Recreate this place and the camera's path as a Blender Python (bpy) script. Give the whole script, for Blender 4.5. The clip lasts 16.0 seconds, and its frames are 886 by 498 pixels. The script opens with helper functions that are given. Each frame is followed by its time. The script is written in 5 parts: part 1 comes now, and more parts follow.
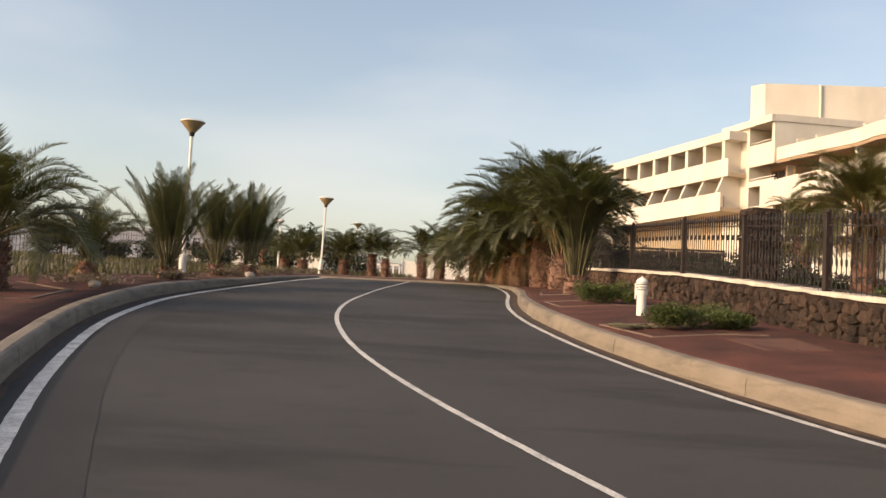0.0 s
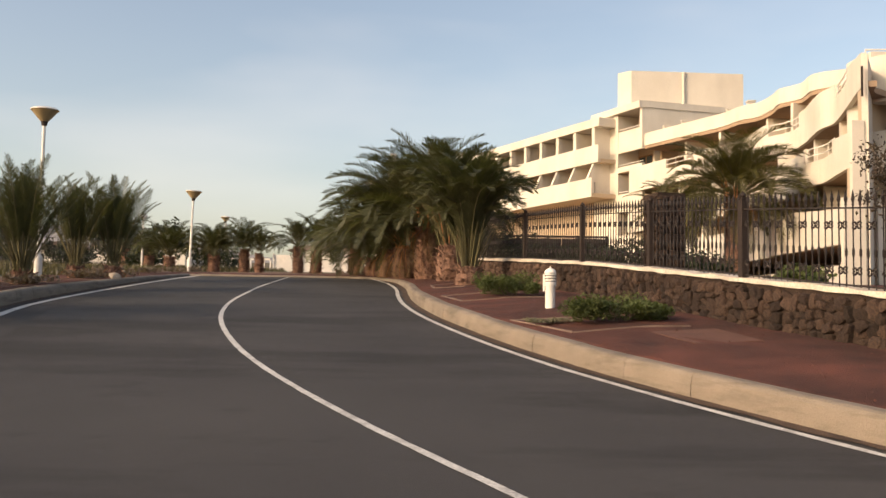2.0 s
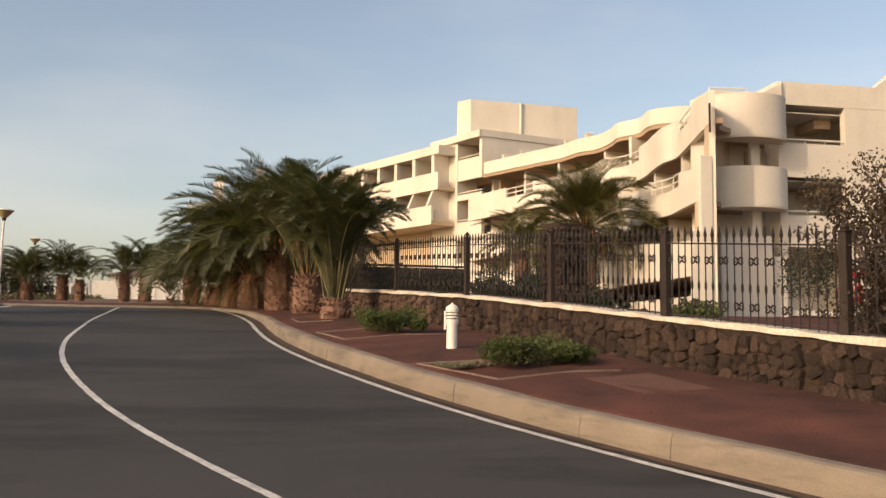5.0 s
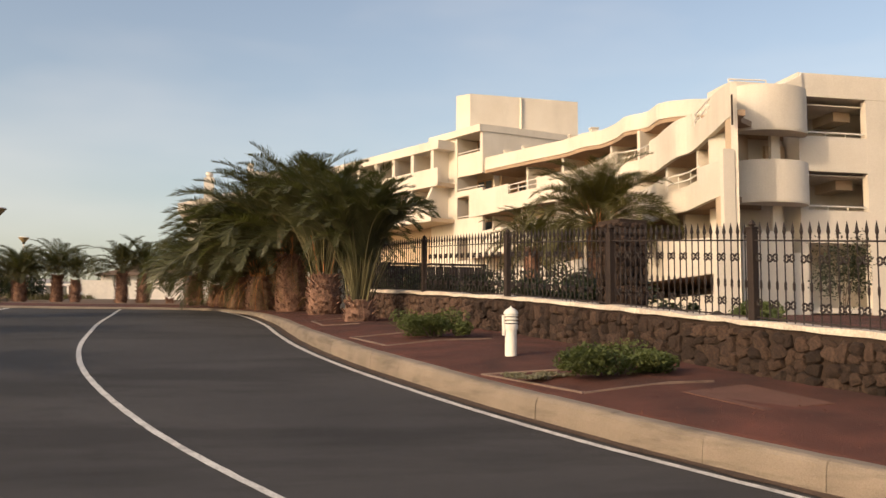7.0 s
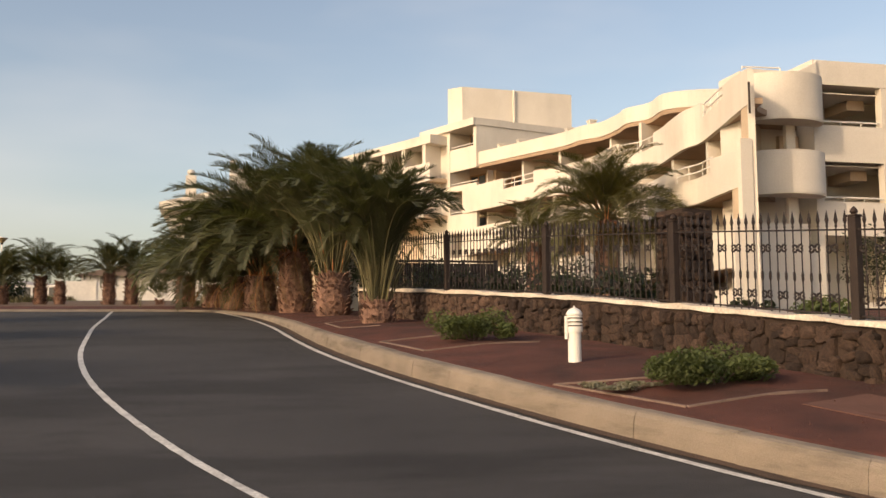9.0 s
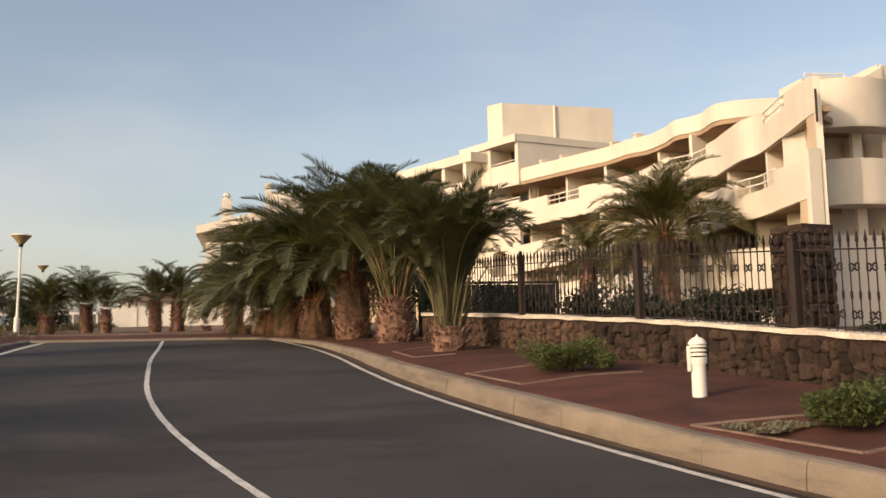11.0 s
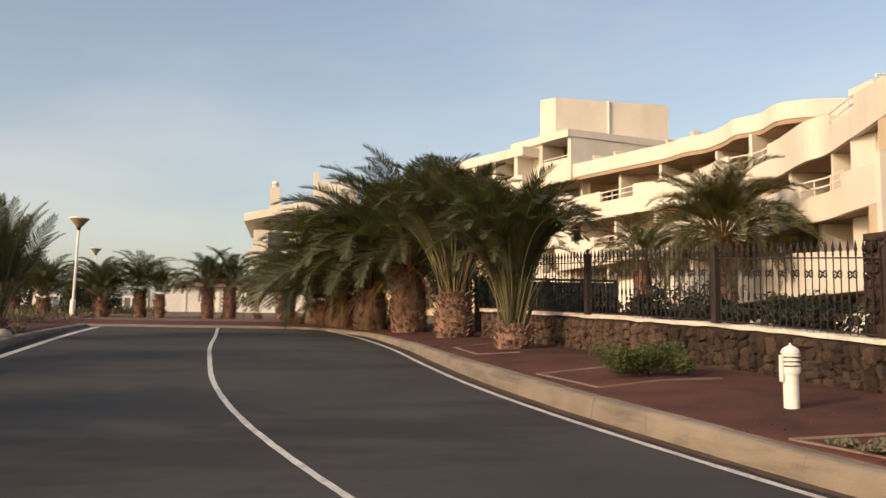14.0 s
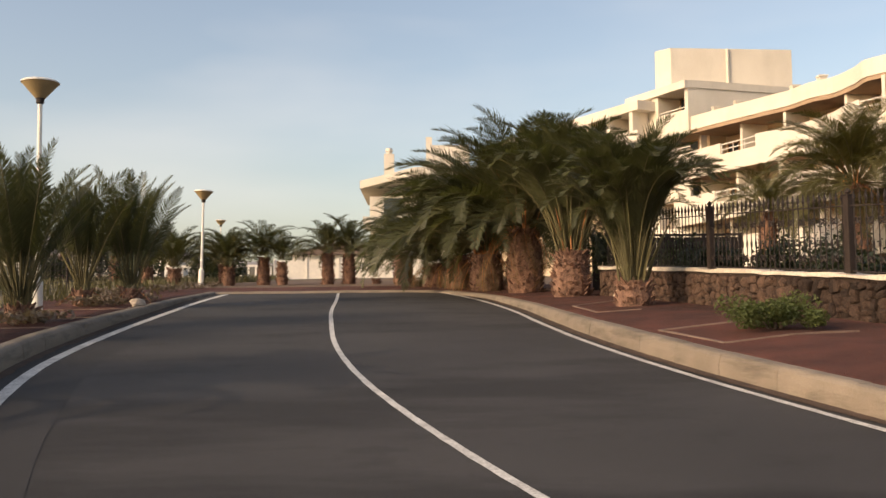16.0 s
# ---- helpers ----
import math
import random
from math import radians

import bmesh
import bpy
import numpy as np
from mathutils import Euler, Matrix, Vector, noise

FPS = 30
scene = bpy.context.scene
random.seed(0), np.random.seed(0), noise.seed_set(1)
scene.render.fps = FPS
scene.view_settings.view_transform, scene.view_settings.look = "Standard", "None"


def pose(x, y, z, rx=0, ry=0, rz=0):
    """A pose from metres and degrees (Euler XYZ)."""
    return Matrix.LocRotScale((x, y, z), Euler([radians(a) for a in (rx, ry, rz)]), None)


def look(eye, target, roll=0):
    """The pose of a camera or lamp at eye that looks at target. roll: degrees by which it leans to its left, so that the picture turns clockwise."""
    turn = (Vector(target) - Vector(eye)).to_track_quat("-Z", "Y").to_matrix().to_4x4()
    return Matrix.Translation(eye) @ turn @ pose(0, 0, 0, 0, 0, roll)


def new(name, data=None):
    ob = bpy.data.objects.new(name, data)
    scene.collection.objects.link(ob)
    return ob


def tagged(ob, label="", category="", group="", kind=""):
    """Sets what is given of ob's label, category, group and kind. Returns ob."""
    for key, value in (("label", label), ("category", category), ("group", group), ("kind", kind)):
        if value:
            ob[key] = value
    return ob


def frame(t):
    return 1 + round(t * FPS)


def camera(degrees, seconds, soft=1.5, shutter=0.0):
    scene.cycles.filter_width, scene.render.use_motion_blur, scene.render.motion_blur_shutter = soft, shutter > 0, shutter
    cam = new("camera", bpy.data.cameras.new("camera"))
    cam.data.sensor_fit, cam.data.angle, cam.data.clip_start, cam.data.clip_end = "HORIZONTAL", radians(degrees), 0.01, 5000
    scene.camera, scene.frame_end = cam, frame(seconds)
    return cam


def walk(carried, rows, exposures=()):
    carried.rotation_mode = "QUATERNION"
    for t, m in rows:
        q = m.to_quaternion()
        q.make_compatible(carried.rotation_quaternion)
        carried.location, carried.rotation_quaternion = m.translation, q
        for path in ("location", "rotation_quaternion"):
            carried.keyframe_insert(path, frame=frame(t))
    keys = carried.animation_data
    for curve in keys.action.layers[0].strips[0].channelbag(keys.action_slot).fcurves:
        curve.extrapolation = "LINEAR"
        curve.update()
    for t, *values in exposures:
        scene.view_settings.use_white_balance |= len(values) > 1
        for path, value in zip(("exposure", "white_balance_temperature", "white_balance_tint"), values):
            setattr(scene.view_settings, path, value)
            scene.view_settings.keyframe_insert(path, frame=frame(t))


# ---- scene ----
cam = camera(51.0, 16.0)


PATH = [
    (0, (0.524, 2.183, -0.103), (0.228, 4.155, 0.041), 3.0),
    (0.5, (0.318, 2.194, -0.132), (0.011, 4.166, -0.001), 1.8),
    (1, (0.187, 2.483, -0.099), (0.019, 4.473, 0.009), 1.3),
    (1.5, (0.091, 2.941, -0.037), (0.02, 4.935, 0.09), 2.0),
    (2, (-0.092, 3.256, 0.017), (-0.103, 5.251, 0.149), 0.9),
    (2.5, (-0.3, 3.49, 0.027), (-0.243, 5.485, 0.165), 0.9),
    (3, (-0.502, 3.73, 0.058), (-0.343, 5.715, 0.241), 2.7),
    (3.5, (-0.661, 4.011, 0.114), (-0.395, 5.983, 0.318), 2.1),
    (4, (-0.759, 4.272, 0.16), (-0.454, 6.233, 0.406), 1.4),
    (4.5, (-0.987, 4.563, 0.172), (-0.668, 6.524, 0.401), 0.3),
    (4.7, (-1.04, 4.668, 0.191), (-0.678, 6.624, 0.4), 0.3),
    (6.8, (-1.745, 6.075, 0.318), (-1.36, 8.03, 0.483), 1.4),
    (7, (-1.846, 6.135, 0.341), (-1.441, 8.085, 0.527), 0.3),
    (7.5, (-1.997, 6.458, 0.368), (-1.524, 8.393, 0.539), -0.3),
    (8, (-2.121, 6.865, 0.416), (-1.673, 8.807, 0.577), 0.2),
    (8.2, (-2.181, 7.042, 0.408), (-1.746, 8.987, 0.573), -0.4),
    (10.3, (-2.809, 8.43, 0.545), (-2.336, 10.365, 0.733), 0.2),
    (10.5, (-2.845, 8.547, 0.574), (-2.396, 10.487, 0.759), 0.4),
    (11, (-3.058, 8.741, 0.614), (-2.668, 10.69, 0.834), -1.3),
    (11.5, (-3.279, 8.881, 0.633), (-2.923, 10.84, 0.822), -1.6),
    (12, (-3.387, 8.992, 0.67), (-3.065, 10.951, 0.908), -0.4),
    (12.5, (-3.439, 9.061, 0.662), (-3.161, 11.029, 0.884), -0.7),
    (13, (-3.441, 9.073, 0.654), (-3.187, 11.044, 0.882), -0.3),
    (13.5, (-3.435, 9.1, 0.661), (-3.164, 11.07, 0.873), 0.2),
    (14, (-3.429, 9.102, 0.679), (-3.127, 11.068, 0.885), 0.6),
    (14.5, (-3.459, 9.098, 0.692), (-3.183, 11.068, 0.897), 0.3),
    (15, (-3.438, 9.131, 0.669), (-3.236, 11.111, 0.869), 0.3),
    (15.5, (-3.488, 9.105, 0.669), (-3.361, 11.095, 0.831), -0.3),
    (16, (-3.417, 9.224, 0.641), (-3.361, 11.219, 0.767), -0.7),
]
walk(cam, [(t, look(eye, target, roll)) for t, eye, target, roll in PATH], exposures=[(0.0, 0.42, 7850, 15), (2.5, 0.3, 7850, 15), (4.5, 0.16, 7850, 15), (8.0, 0.18, 7850, 15), (11.0, 0.15, 7850, 15), (15.3, 0.2, 7850, 15), (16.0, 0.3, 7850, 15)])


# ---- world, sun ----
SUN_AZ, SUN_EL = 240.0, 23.0          # compass-like: degrees from +y, clockwise; height above the horizon
world = bpy.data.worlds.new("sky")
scene.world = world
world.use_nodes = True
_wn = world.node_tree.nodes
_wl = world.node_tree.links
_bg = _wn["Background"]
_sky = _wn.new("ShaderNodeTexSky")
_sky.sky_type = 'NISHITA'
_sky.sun_disc = False
_sky.sun_elevation = radians(SUN_EL)
_sky.sun_rotation = radians(SUN_AZ)
_sky.dust_density = 2.9
_sky.air_density = 1.0
_wc = _wn.new("ShaderNodeTexCoord")
_wm = _wn.new("ShaderNodeMapping")
_wm.inputs["Scale"].default_value = (1.2, 1.2, 4.0)
_wz = _wn.new("ShaderNodeTexNoise")
_wz.inputs["Scale"].default_value, _wz.inputs["Detail"].default_value = 1.6, 4
_wr = _wn.new("ShaderNodeMapRange")
_wr.inputs["From Min"].default_value, _wr.inputs["From Max"].default_value, _wr.inputs["To Max"].default_value = .45, .8, .30
_wx = _wn.new("ShaderNodeMix")
_wx.data_type = 'RGBA'
_wx.inputs["B"].default_value = (4.6, 4.7, 4.9, 1)      # thin high cloud
_wl.new(_wc.outputs["Generated"], _wm.inputs["Vector"])
_wl.new(_wm.outputs[0], _wz.inputs["Vector"])
_wl.new(_wz.outputs["Fac"], _wr.inputs["Value"])
_wl.new(_wr.outputs[0], _wx.inputs["Factor"])
_wl.new(_sky.outputs[0], _wx.inputs["A"])
_wl.new(_wx.outputs["Result"], _bg.inputs[0])
_bg.inputs[1].default_value = 0.185
_sd = bpy.data.lights.new("sun", 'SUN')
_sd.energy, _sd.angle, _sd.color = 1.95, radians(0.8), (1.0, 0.84, 0.66)
sun = new("sun", _sd)
_sv = Vector((math.sin(radians(SUN_AZ)) * math.cos(radians(SUN_EL)), math.cos(radians(SUN_AZ)) * math.cos(radians(SUN_EL)), math.sin(radians(SUN_EL))))
sun.matrix_world = look(_sv * 200, (0, 0, 0))


# ---- terrain ----
HX = [-400, -10, 2, 13.5, 18, 26, 36.6, 45, 53, 60, 75, 100, 150, 300, 1500]
HZ = [-9.2, -2.45, -1.5, -.53, -.1, .54, 1.29, 1.70, 2.0, 2.27, 2.79, 3.57, 6.0, 13.5, 70]
_hd = [(HZ[i + 1] - HZ[i]) / (HX[i + 1] - HX[i]) for i in range(len(HX) - 1)]
_hm = [_hd[0]] + [2 * a * b / (a + b) if a * b > 0 else 0 for a, b in zip(_hd[:-1], _hd[1:])] + [_hd[-1]]


def rise(y):
    """Height of the pavement level along the slope."""
    y = min(max(y, HX[0]), HX[-1])
    i = max(k for k in range(len(HX) - 1) if HX[k] <= y)
    h = HX[i + 1] - HX[i]
    s = (y - HX[i]) / h
    return ((2 * s ** 3 - 3 * s * s + 1) * HZ[i] + (s ** 3 - 2 * s * s + s) * h * _hm[i]
            + (-2 * s ** 3 + 3 * s * s) * HZ[i + 1] + (s ** 3 - s * s) * h * _hm[i + 1])


def spline(points, x):
    """Smooth x of a road line at the distance y."""
    ys = [p[1] for p in points]
    xs = [p[0] for p in points]
    n = len(ys)
    if x <= ys[0]:
        return xs[0] + (x - ys[0]) * (xs[1] - xs[0]) / (ys[1] - ys[0])
    if x >= ys[-1]:
        return xs[-1] + (x - ys[-1]) * (xs[-1] - xs[-2]) / (ys[-1] - ys[-2])
    i = max(k for k in range(n - 1) if ys[k] <= x)
    m = []
    for k in (i, i + 1):
        a, b = max(k - 1, 0), min(k + 1, n - 1)
        m.append((xs[b] - xs[a]) / (ys[b] - ys[a]))
    h = ys[i + 1] - ys[i]
    s = (x - ys[i]) / h
    return ((2 * s ** 3 - 3 * s * s + 1) * xs[i] + (s ** 3 - 2 * s * s + s) * h * m[0]
            + (-2 * s ** 3 + 3 * s * s) * xs[i + 1] + (s ** 3 - s * s) * h * m[1])


RIGHT = [(14.2, -12), (8.3, 0), (4.66, 7), (3.63, 9), (2.6, 11), (1.67, 13), (.85, 15), (.17, 17), (-.36, 19), (-.76, 21), (-1.05, 23), (-1.27, 25.4), (-1.5, 28.5), (-1.98, 31.8), (-2.75, 35.2)]
CENTRE = [(11.8, -12), (5.2, 0), (1.4, 7), (.27, 9), (-.82, 11), (-1.8, 13), (-2.66, 15), (-3.36, 17), (-3.92, 19), (-4.34, 21), (-4.65, 23), (-4.93, 25.6), (-5.2, 28.5), (-5.4, 32), (-5.65, 35.6)]
LEFT = [(6.8, -12), (.7, 0), (-2.8, 7), (-4.8, 11), (-6.5, 15), (-7.4, 18), (-8.05, 21), (-8.42, 25), (-8.62, 29), (-8.75, 32.5), (-8.8, 35.6)]
ROAD_DROP = 0.15
FAR_Y = 36.0


KERB_H = .09


def kerb_edge(y):
    """Height of the kerbs' backs over the slope's own line; they sink almost flush at the far end."""
    for (a, za), (b, zb) in (((-99, KERB_H), (22, KERB_H)), ((22, KERB_H), (35, -.095)), ((35, -.095), (50, -.13)), ((50, -.13), (70, 0))):
        if y <= b:
            return za + (zb - za) * (y - a) / (b - a)
    return 0.0


def level(x, y):
    """Ground height: level with the kerbs' backs, banking up a little towards the garden wall."""
    d = x - spline(RIGHT, min(y, FAR_Y))
    s = min(max((d - .5) / 1.3, 0.0), 1.0)
    f = min(max((37.0 - y) / 9.0, 0.0), 1.0)
    return rise(y) + kerb_edge(y) + .11 * s * f


# ---- materials ----
def material(name, colour, rough=0.8, metal=0.0, vary=0.25, scale=6.0, fine=60.0, bump=0.3, dark=None, obj_vary=0.0, spec=0.4, stretch=None):
    """A surface with variation at a coarse and a fine scale, and relief."""
    m = bpy.data.materials.new(name)
    m.use_nodes = True
    n, l = m.node_tree.nodes, m.node_tree.links
    b = n["Principled BSDF"]
    b.inputs["Roughness"].default_value = rough
    b.inputs["Metallic"].default_value = metal
    b.inputs["Specular IOR Level"].default_value = spec
    tc = n.new("ShaderNodeTexCoord")
    src = tc.outputs["Object"]
    if stretch:
        mp = n.new("ShaderNodeMapping")
        mp.inputs["Scale"].default_value = stretch
        l.new(src, mp.inputs["Vector"])
        src = mp.outputs[0]
    n1 = n.new("ShaderNodeTexNoise")
    n1.inputs["Scale"].default_value, n1.inputs["Detail"].default_value = scale, 5
    n2 = n.new("ShaderNodeTexNoise")
    n2.inputs["Scale"].default_value, n2.inputs["Detail"].default_value = fine, 3
    l.new(src, n1.inputs["Vector"])
    l.new(src, n2.inputs["Vector"])
    add = n.new("ShaderNodeMath")
    add.operation = 'ADD'
    l.new(n1.outputs["Fac"], add.inputs[0])
    l.new(n2.outputs["Fac"], add.inputs[1])
    ramp = n.new("ShaderNodeMapRange")
    ramp.inputs["From Min"].default_value, ramp.inputs["From Max"].default_value = 0.7, 1.3
    l.new(add.outputs[0], ramp.inputs["Value"])
    mix = n.new("ShaderNodeMix")
    mix.data_type = 'RGBA'
    lo = dark or tuple(c * (1 - vary) for c in colour)
    hi = tuple(min(1, c * (1 + vary)) for c in colour)
    mix.inputs["A"].default_value = (*lo, 1)
    mix.inputs["B"].default_value = (*hi, 1)
    l.new(ramp.outputs[0], mix.inputs["Factor"])
    out = mix.outputs["Result"]
    if obj_vary:
        oi = n.new("ShaderNodeObjectInfo")
        hs = n.new("ShaderNodeHueSaturation")
        mr = n.new("ShaderNodeMapRange")
        mr.inputs["To Min"].default_value, mr.inputs["To Max"].default_value = 1 - obj_vary, 1 + obj_vary
        l.new(oi.outputs["Random"], mr.inputs["Value"])
        l.new(mr.outputs[0], hs.inputs["Value"])
        l.new(out, hs.inputs["Color"])
        out = hs.outputs[0]
    l.new(out, b.inputs["Base Color"])
    if bump:
        bp = n.new("ShaderNodeBump")
        bp.inputs["Strength"].default_value, bp.inputs["Distance"].default_value = bump, 0.02
        l.new(add.outputs[0], bp.inputs["Height"])
        l.new(bp.outputs[0], b.inputs["Normal"])
    return m


def leaf_material(name, colour, back=0.35, obj_vary=0.3, rough=0.5):
    m = material(name, colour, rough, vary=0.35, scale=1.5, fine=14, bump=0, obj_vary=obj_vary)
    n, l = m.node_tree.nodes, m.node_tree.links
    b = n["Principled BSDF"]
    tr = n.new("ShaderNodeBsdfTranslucent")
    tr.inputs["Color"].default_value = (colour[0] * 1.6, colour[1] * 1.7, colour[2] * 0.8, 1)
    mx = n.new("ShaderNodeMixShader")
    mx.inputs[0].default_value = back
    l.new(b.outputs[0], mx.inputs[1])
    l.new(tr.outputs[0], mx.inputs[2])
    l.new(mx.outputs[0], n["Material Output"].inputs["Surface"])
    return m


ASPHALT = material("asphalt", (.051, .0475, .046), .88, vary=.22, scale=.35, fine=160, bump=.5, dark=(.036, .034, .034))
def stained(m, amount, scale, lo=.52, hi=.66):
    """Adds broad darker repair patches and tyre-worn bands."""
    n, l = m.node_tree.nodes, m.node_tree.links
    b = n["Principled BSDF"]
    src = b.inputs["Base Color"].links[0].from_socket
    tc = n.new("ShaderNodeTexCoord")
    mp = n.new("ShaderNodeMapping")
    mp.inputs["Scale"].default_value = scale
    mp.inputs["Rotation"].default_value = (0, 0, radians(-8))
    ns = n.new("ShaderNodeTexNoise")
    ns.inputs["Scale"].default_value, ns.inputs["Detail"].default_value, ns.inputs["Roughness"].default_value = 1.0, 6, .62
    mr = n.new("ShaderNodeMapRange")
    mr.inputs["From Min"].default_value, mr.inputs["From Max"].default_value = lo, hi
    mr.inputs["To Min"].default_value, mr.inputs["To Max"].default_value = 1.0, 1 - amount
    hs = n.new("ShaderNodeHueSaturation")
    l.new(tc.outputs["Object"], mp.inputs["Vector"])
    l.new(mp.outputs[0], ns.inputs["Vector"])
    l.new(ns.outputs["Fac"], mr.inputs["Value"])
    l.new(mr.outputs[0], hs.inputs["Value"])
    l.new(src, hs.inputs["Color"])
    l.new(hs.outputs[0], b.inputs["Base Color"])


stained(ASPHALT, .45, (.12, .45, 1), .50, .60)
stained(ASPHALT, .22, (.9, 1.3, 1), .60, .68)
PAINT = material("road_paint", (.62, .60, .56), .7, vary=.18, scale=5, fine=40, bump=.25, dark=(.34, .32, .30))
KERB = material("kerb_concrete", (.235, .192, .152), .85, vary=.10, scale=2.5, fine=90, bump=.5, dark=(.19, .155, .12), obj_vary=.05)
stained(KERB, .4, (1.1, 1.1, 7.0), .5, .68)
GRAVEL = material("red_cinder_gravel", (.120, .039, .026), .95, vary=.4, scale=1.2, fine=110, bump=.9, dark=(.042, .017, .013))
stained(GRAVEL, .35, (.5, .5, .5), .45, .62)
DRY = material("dry_field", (.125, .095, .055), .95, vary=.4, scale=.25, fine=8, bump=.6, dark=(.06, .05, .028))
SOIL = material("dry_soil", (.17, .11, .075), .95, vary=.3, scale=.8, fine=30, bump=.6, dark=(.09, .06, .04))
PLASTER = material("white_plaster", (.68, .63, .55), .85, vary=.05, scale=.6, fine=25, bump=.15, dark=(.62, .565, .48))
stained(PLASTER, .12, (.5, .5, .12), .5, .7)
# Darker plaster with the recesses' shade in its tan; also the turret's beige panel.
SHADEWALL = material("tan_shade_plaster", (.54, .42, .30), .85, vary=.08, scale=.7, fine=25, bump=.15)
# Brown instead of plaster white: the shade under the slabs is in the colour.
SOFFIT = material("soffit_shade_brown", (.36, .255, .175), .9, vary=.15, scale=1.5, fine=25, bump=.15)
WOODDOOR = material("varnished_wood", (.26, .14, .07), .55, vary=.25, scale=3, fine=30, bump=.1)
IRON = material("brown_painted_iron", (.020, .013, .011), .6, metal=.0, vary=.3, scale=8, fine=60, bump=.2)
RUST = material("weathered_brown_paint", (.026, .016, .012), .7, vary=.3, scale=6, fine=50, bump=.2)
LAVA = material("lava_stone", (.055, .033, .023), .95, vary=.6, scale=7, fine=30, bump=1.0, dark=(.017, .011, .009), obj_vary=.55)
MORTAR = material("dark_mortar", (.040, .025, .018), .95, vary=.4, scale=6, fine=40, bump=.8)
CAP = material("whitewashed_cap", (.66, .58, .49), .85, vary=.2, scale=3, fine=30, bump=.4, dark=(.42, .36, .30))
STRIP = material("bed_edging", (.19, .13, .105), .9, vary=.3, scale=4, fine=40, bump=.4)
SLABM = material("cinder_slab", (.12, .054, .038), .95, vary=.2, scale=3, fine=50, bump=.4)
FROND = leaf_material("palm_leaflet", (.064, .067, .031), .3, rough=.42)
FROND_WARM = leaf_material("garden_palm_leaflet", (.085, .078, .028), .3, rough=.42)
FROND_DRY = leaf_material("dry_palm_leaflet", (.15, .10, .045), .3)
STEM = material("palm_stem", (.105, .092, .042), .6, vary=.25, scale=6, fine=30, bump=.2, obj_vary=.2)
STEM_DRY = material("dry_palm_stem", (.36, .15, .06), .8, vary=.35, scale=6, fine=30, bump=.3, obj_vary=.25)
TRUNK = material("palm_trunk", (.24, .135, .095), .95, vary=.4, scale=5, fine=30, bump=.9, dark=(.07, .04, .03), obj_vary=.15)
BUSH = leaf_material("shrub_leaf", (.095, .118, .042), .3, obj_vary=.15, rough=.75)
BUSH_DK = leaf_material("dark_shrub_leaf", (.028, .036, .018), .25, obj_vary=.2)
GRASS = leaf_material("dry_grass", (.085, .075, .038), .25)
FLOWER = leaf_material("red_bract", (.45, .03, .045), .4, obj_vary=.1)
TWIG = material("grey_twig", (.16, .12, .09), .9, vary=.3, scale=8, fine=40, bump=.4)
WHITE = material("white_enamel", (.78, .75, .69), .45, vary=.06, scale=4, fine=40, bump=.05)
BEIGE = material("beige_lamp_shade", (.36, .27, .15), .5, vary=.1, scale=5, fine=30, bump=.05)
BLACK = material("dark_opening", (.02, .018, .016), .7, vary=.2, scale=4, fine=20, bump=.1)
# Pale grey holds the distance haze; there is no haze in the air.
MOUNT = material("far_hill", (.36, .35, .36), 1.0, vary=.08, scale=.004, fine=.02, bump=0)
ROOFT = material("dark_roof", (.16, .12, .10), .9, vary=.25, scale=2, fine=20, bump=.4)
FARWHITE = material("far_white_wall", (.72, .68, .62), .9, vary=.08, scale=.5, fine=6, bump=.1)
STONE = material("pale_stone", (.36, .30, .245), .9, vary=.25, scale=8, fine=40, bump=.5)

GLASS = bpy.data.materials.new("window_glass")
GLASS.use_nodes = True
_gb = GLASS.node_tree.nodes["Principled BSDF"]
_gb.inputs["Base Color"].default_value = (.05, .06, .065, 1)
_gb.inputs["Roughness"].default_value = .08
_gb.inputs["Specular IOR Level"].default_value = .6


# ---- mesh helpers ----
def part(name, bm, mat, parent=None, label="", smooth=False):
    me = bpy.data.meshes.new(name)
    if smooth:
        for f in bm.faces:
            f.smooth = True
    bm.to_mesh(me)
    bm.free()
    for mm in (mat if isinstance(mat, (list, tuple)) else (mat,)):
        me.materials.append(mm)
    ob = new(name, me)
    if parent is not None:
        ob.parent = parent
    if label:
        tagged(ob, label)
    return ob


def shared(name, me, parent, m):
    """A piece on a mesh that others use too."""
    ob = new(name, me)
    ob.parent = parent
    ob.matrix_basis = m
    return ob


def mesh_of(name, bm, mat, smooth=False):
    me = bpy.data.meshes.new(name)
    if smooth:
        for f in bm.faces:
            f.smooth = True
    bm.to_mesh(me)
    bm.free()
    for mm in (mat if isinstance(mat, (list, tuple)) else (mat,)):
        me.materials.append(mm)
    return me


def empty(name, x, y, z, label, category, group="", rz=0.0):
    e = new(name)
    e.matrix_basis = pose(x, y, z, 0, 0, rz)
    return tagged(e, label, category, group)


def box(bm, x0, x1, y0, y1, z0, z1, m=None, mi=0):
    co = [(x, y, z) for z in (z0, z1) for y in (y0, y1) for x in (x0, x1)]
    v = [bm.verts.new(m @ Vector(c) if m is not None else c) for c in co]
    for q in ((0, 2, 3, 1), (4, 5, 7, 6), (0, 1, 5, 4), (2, 6, 7, 3), (0, 4, 6, 2), (1, 3, 7, 5)):
        bm.faces.new([v[k] for k in q]).material_index = mi
    return v


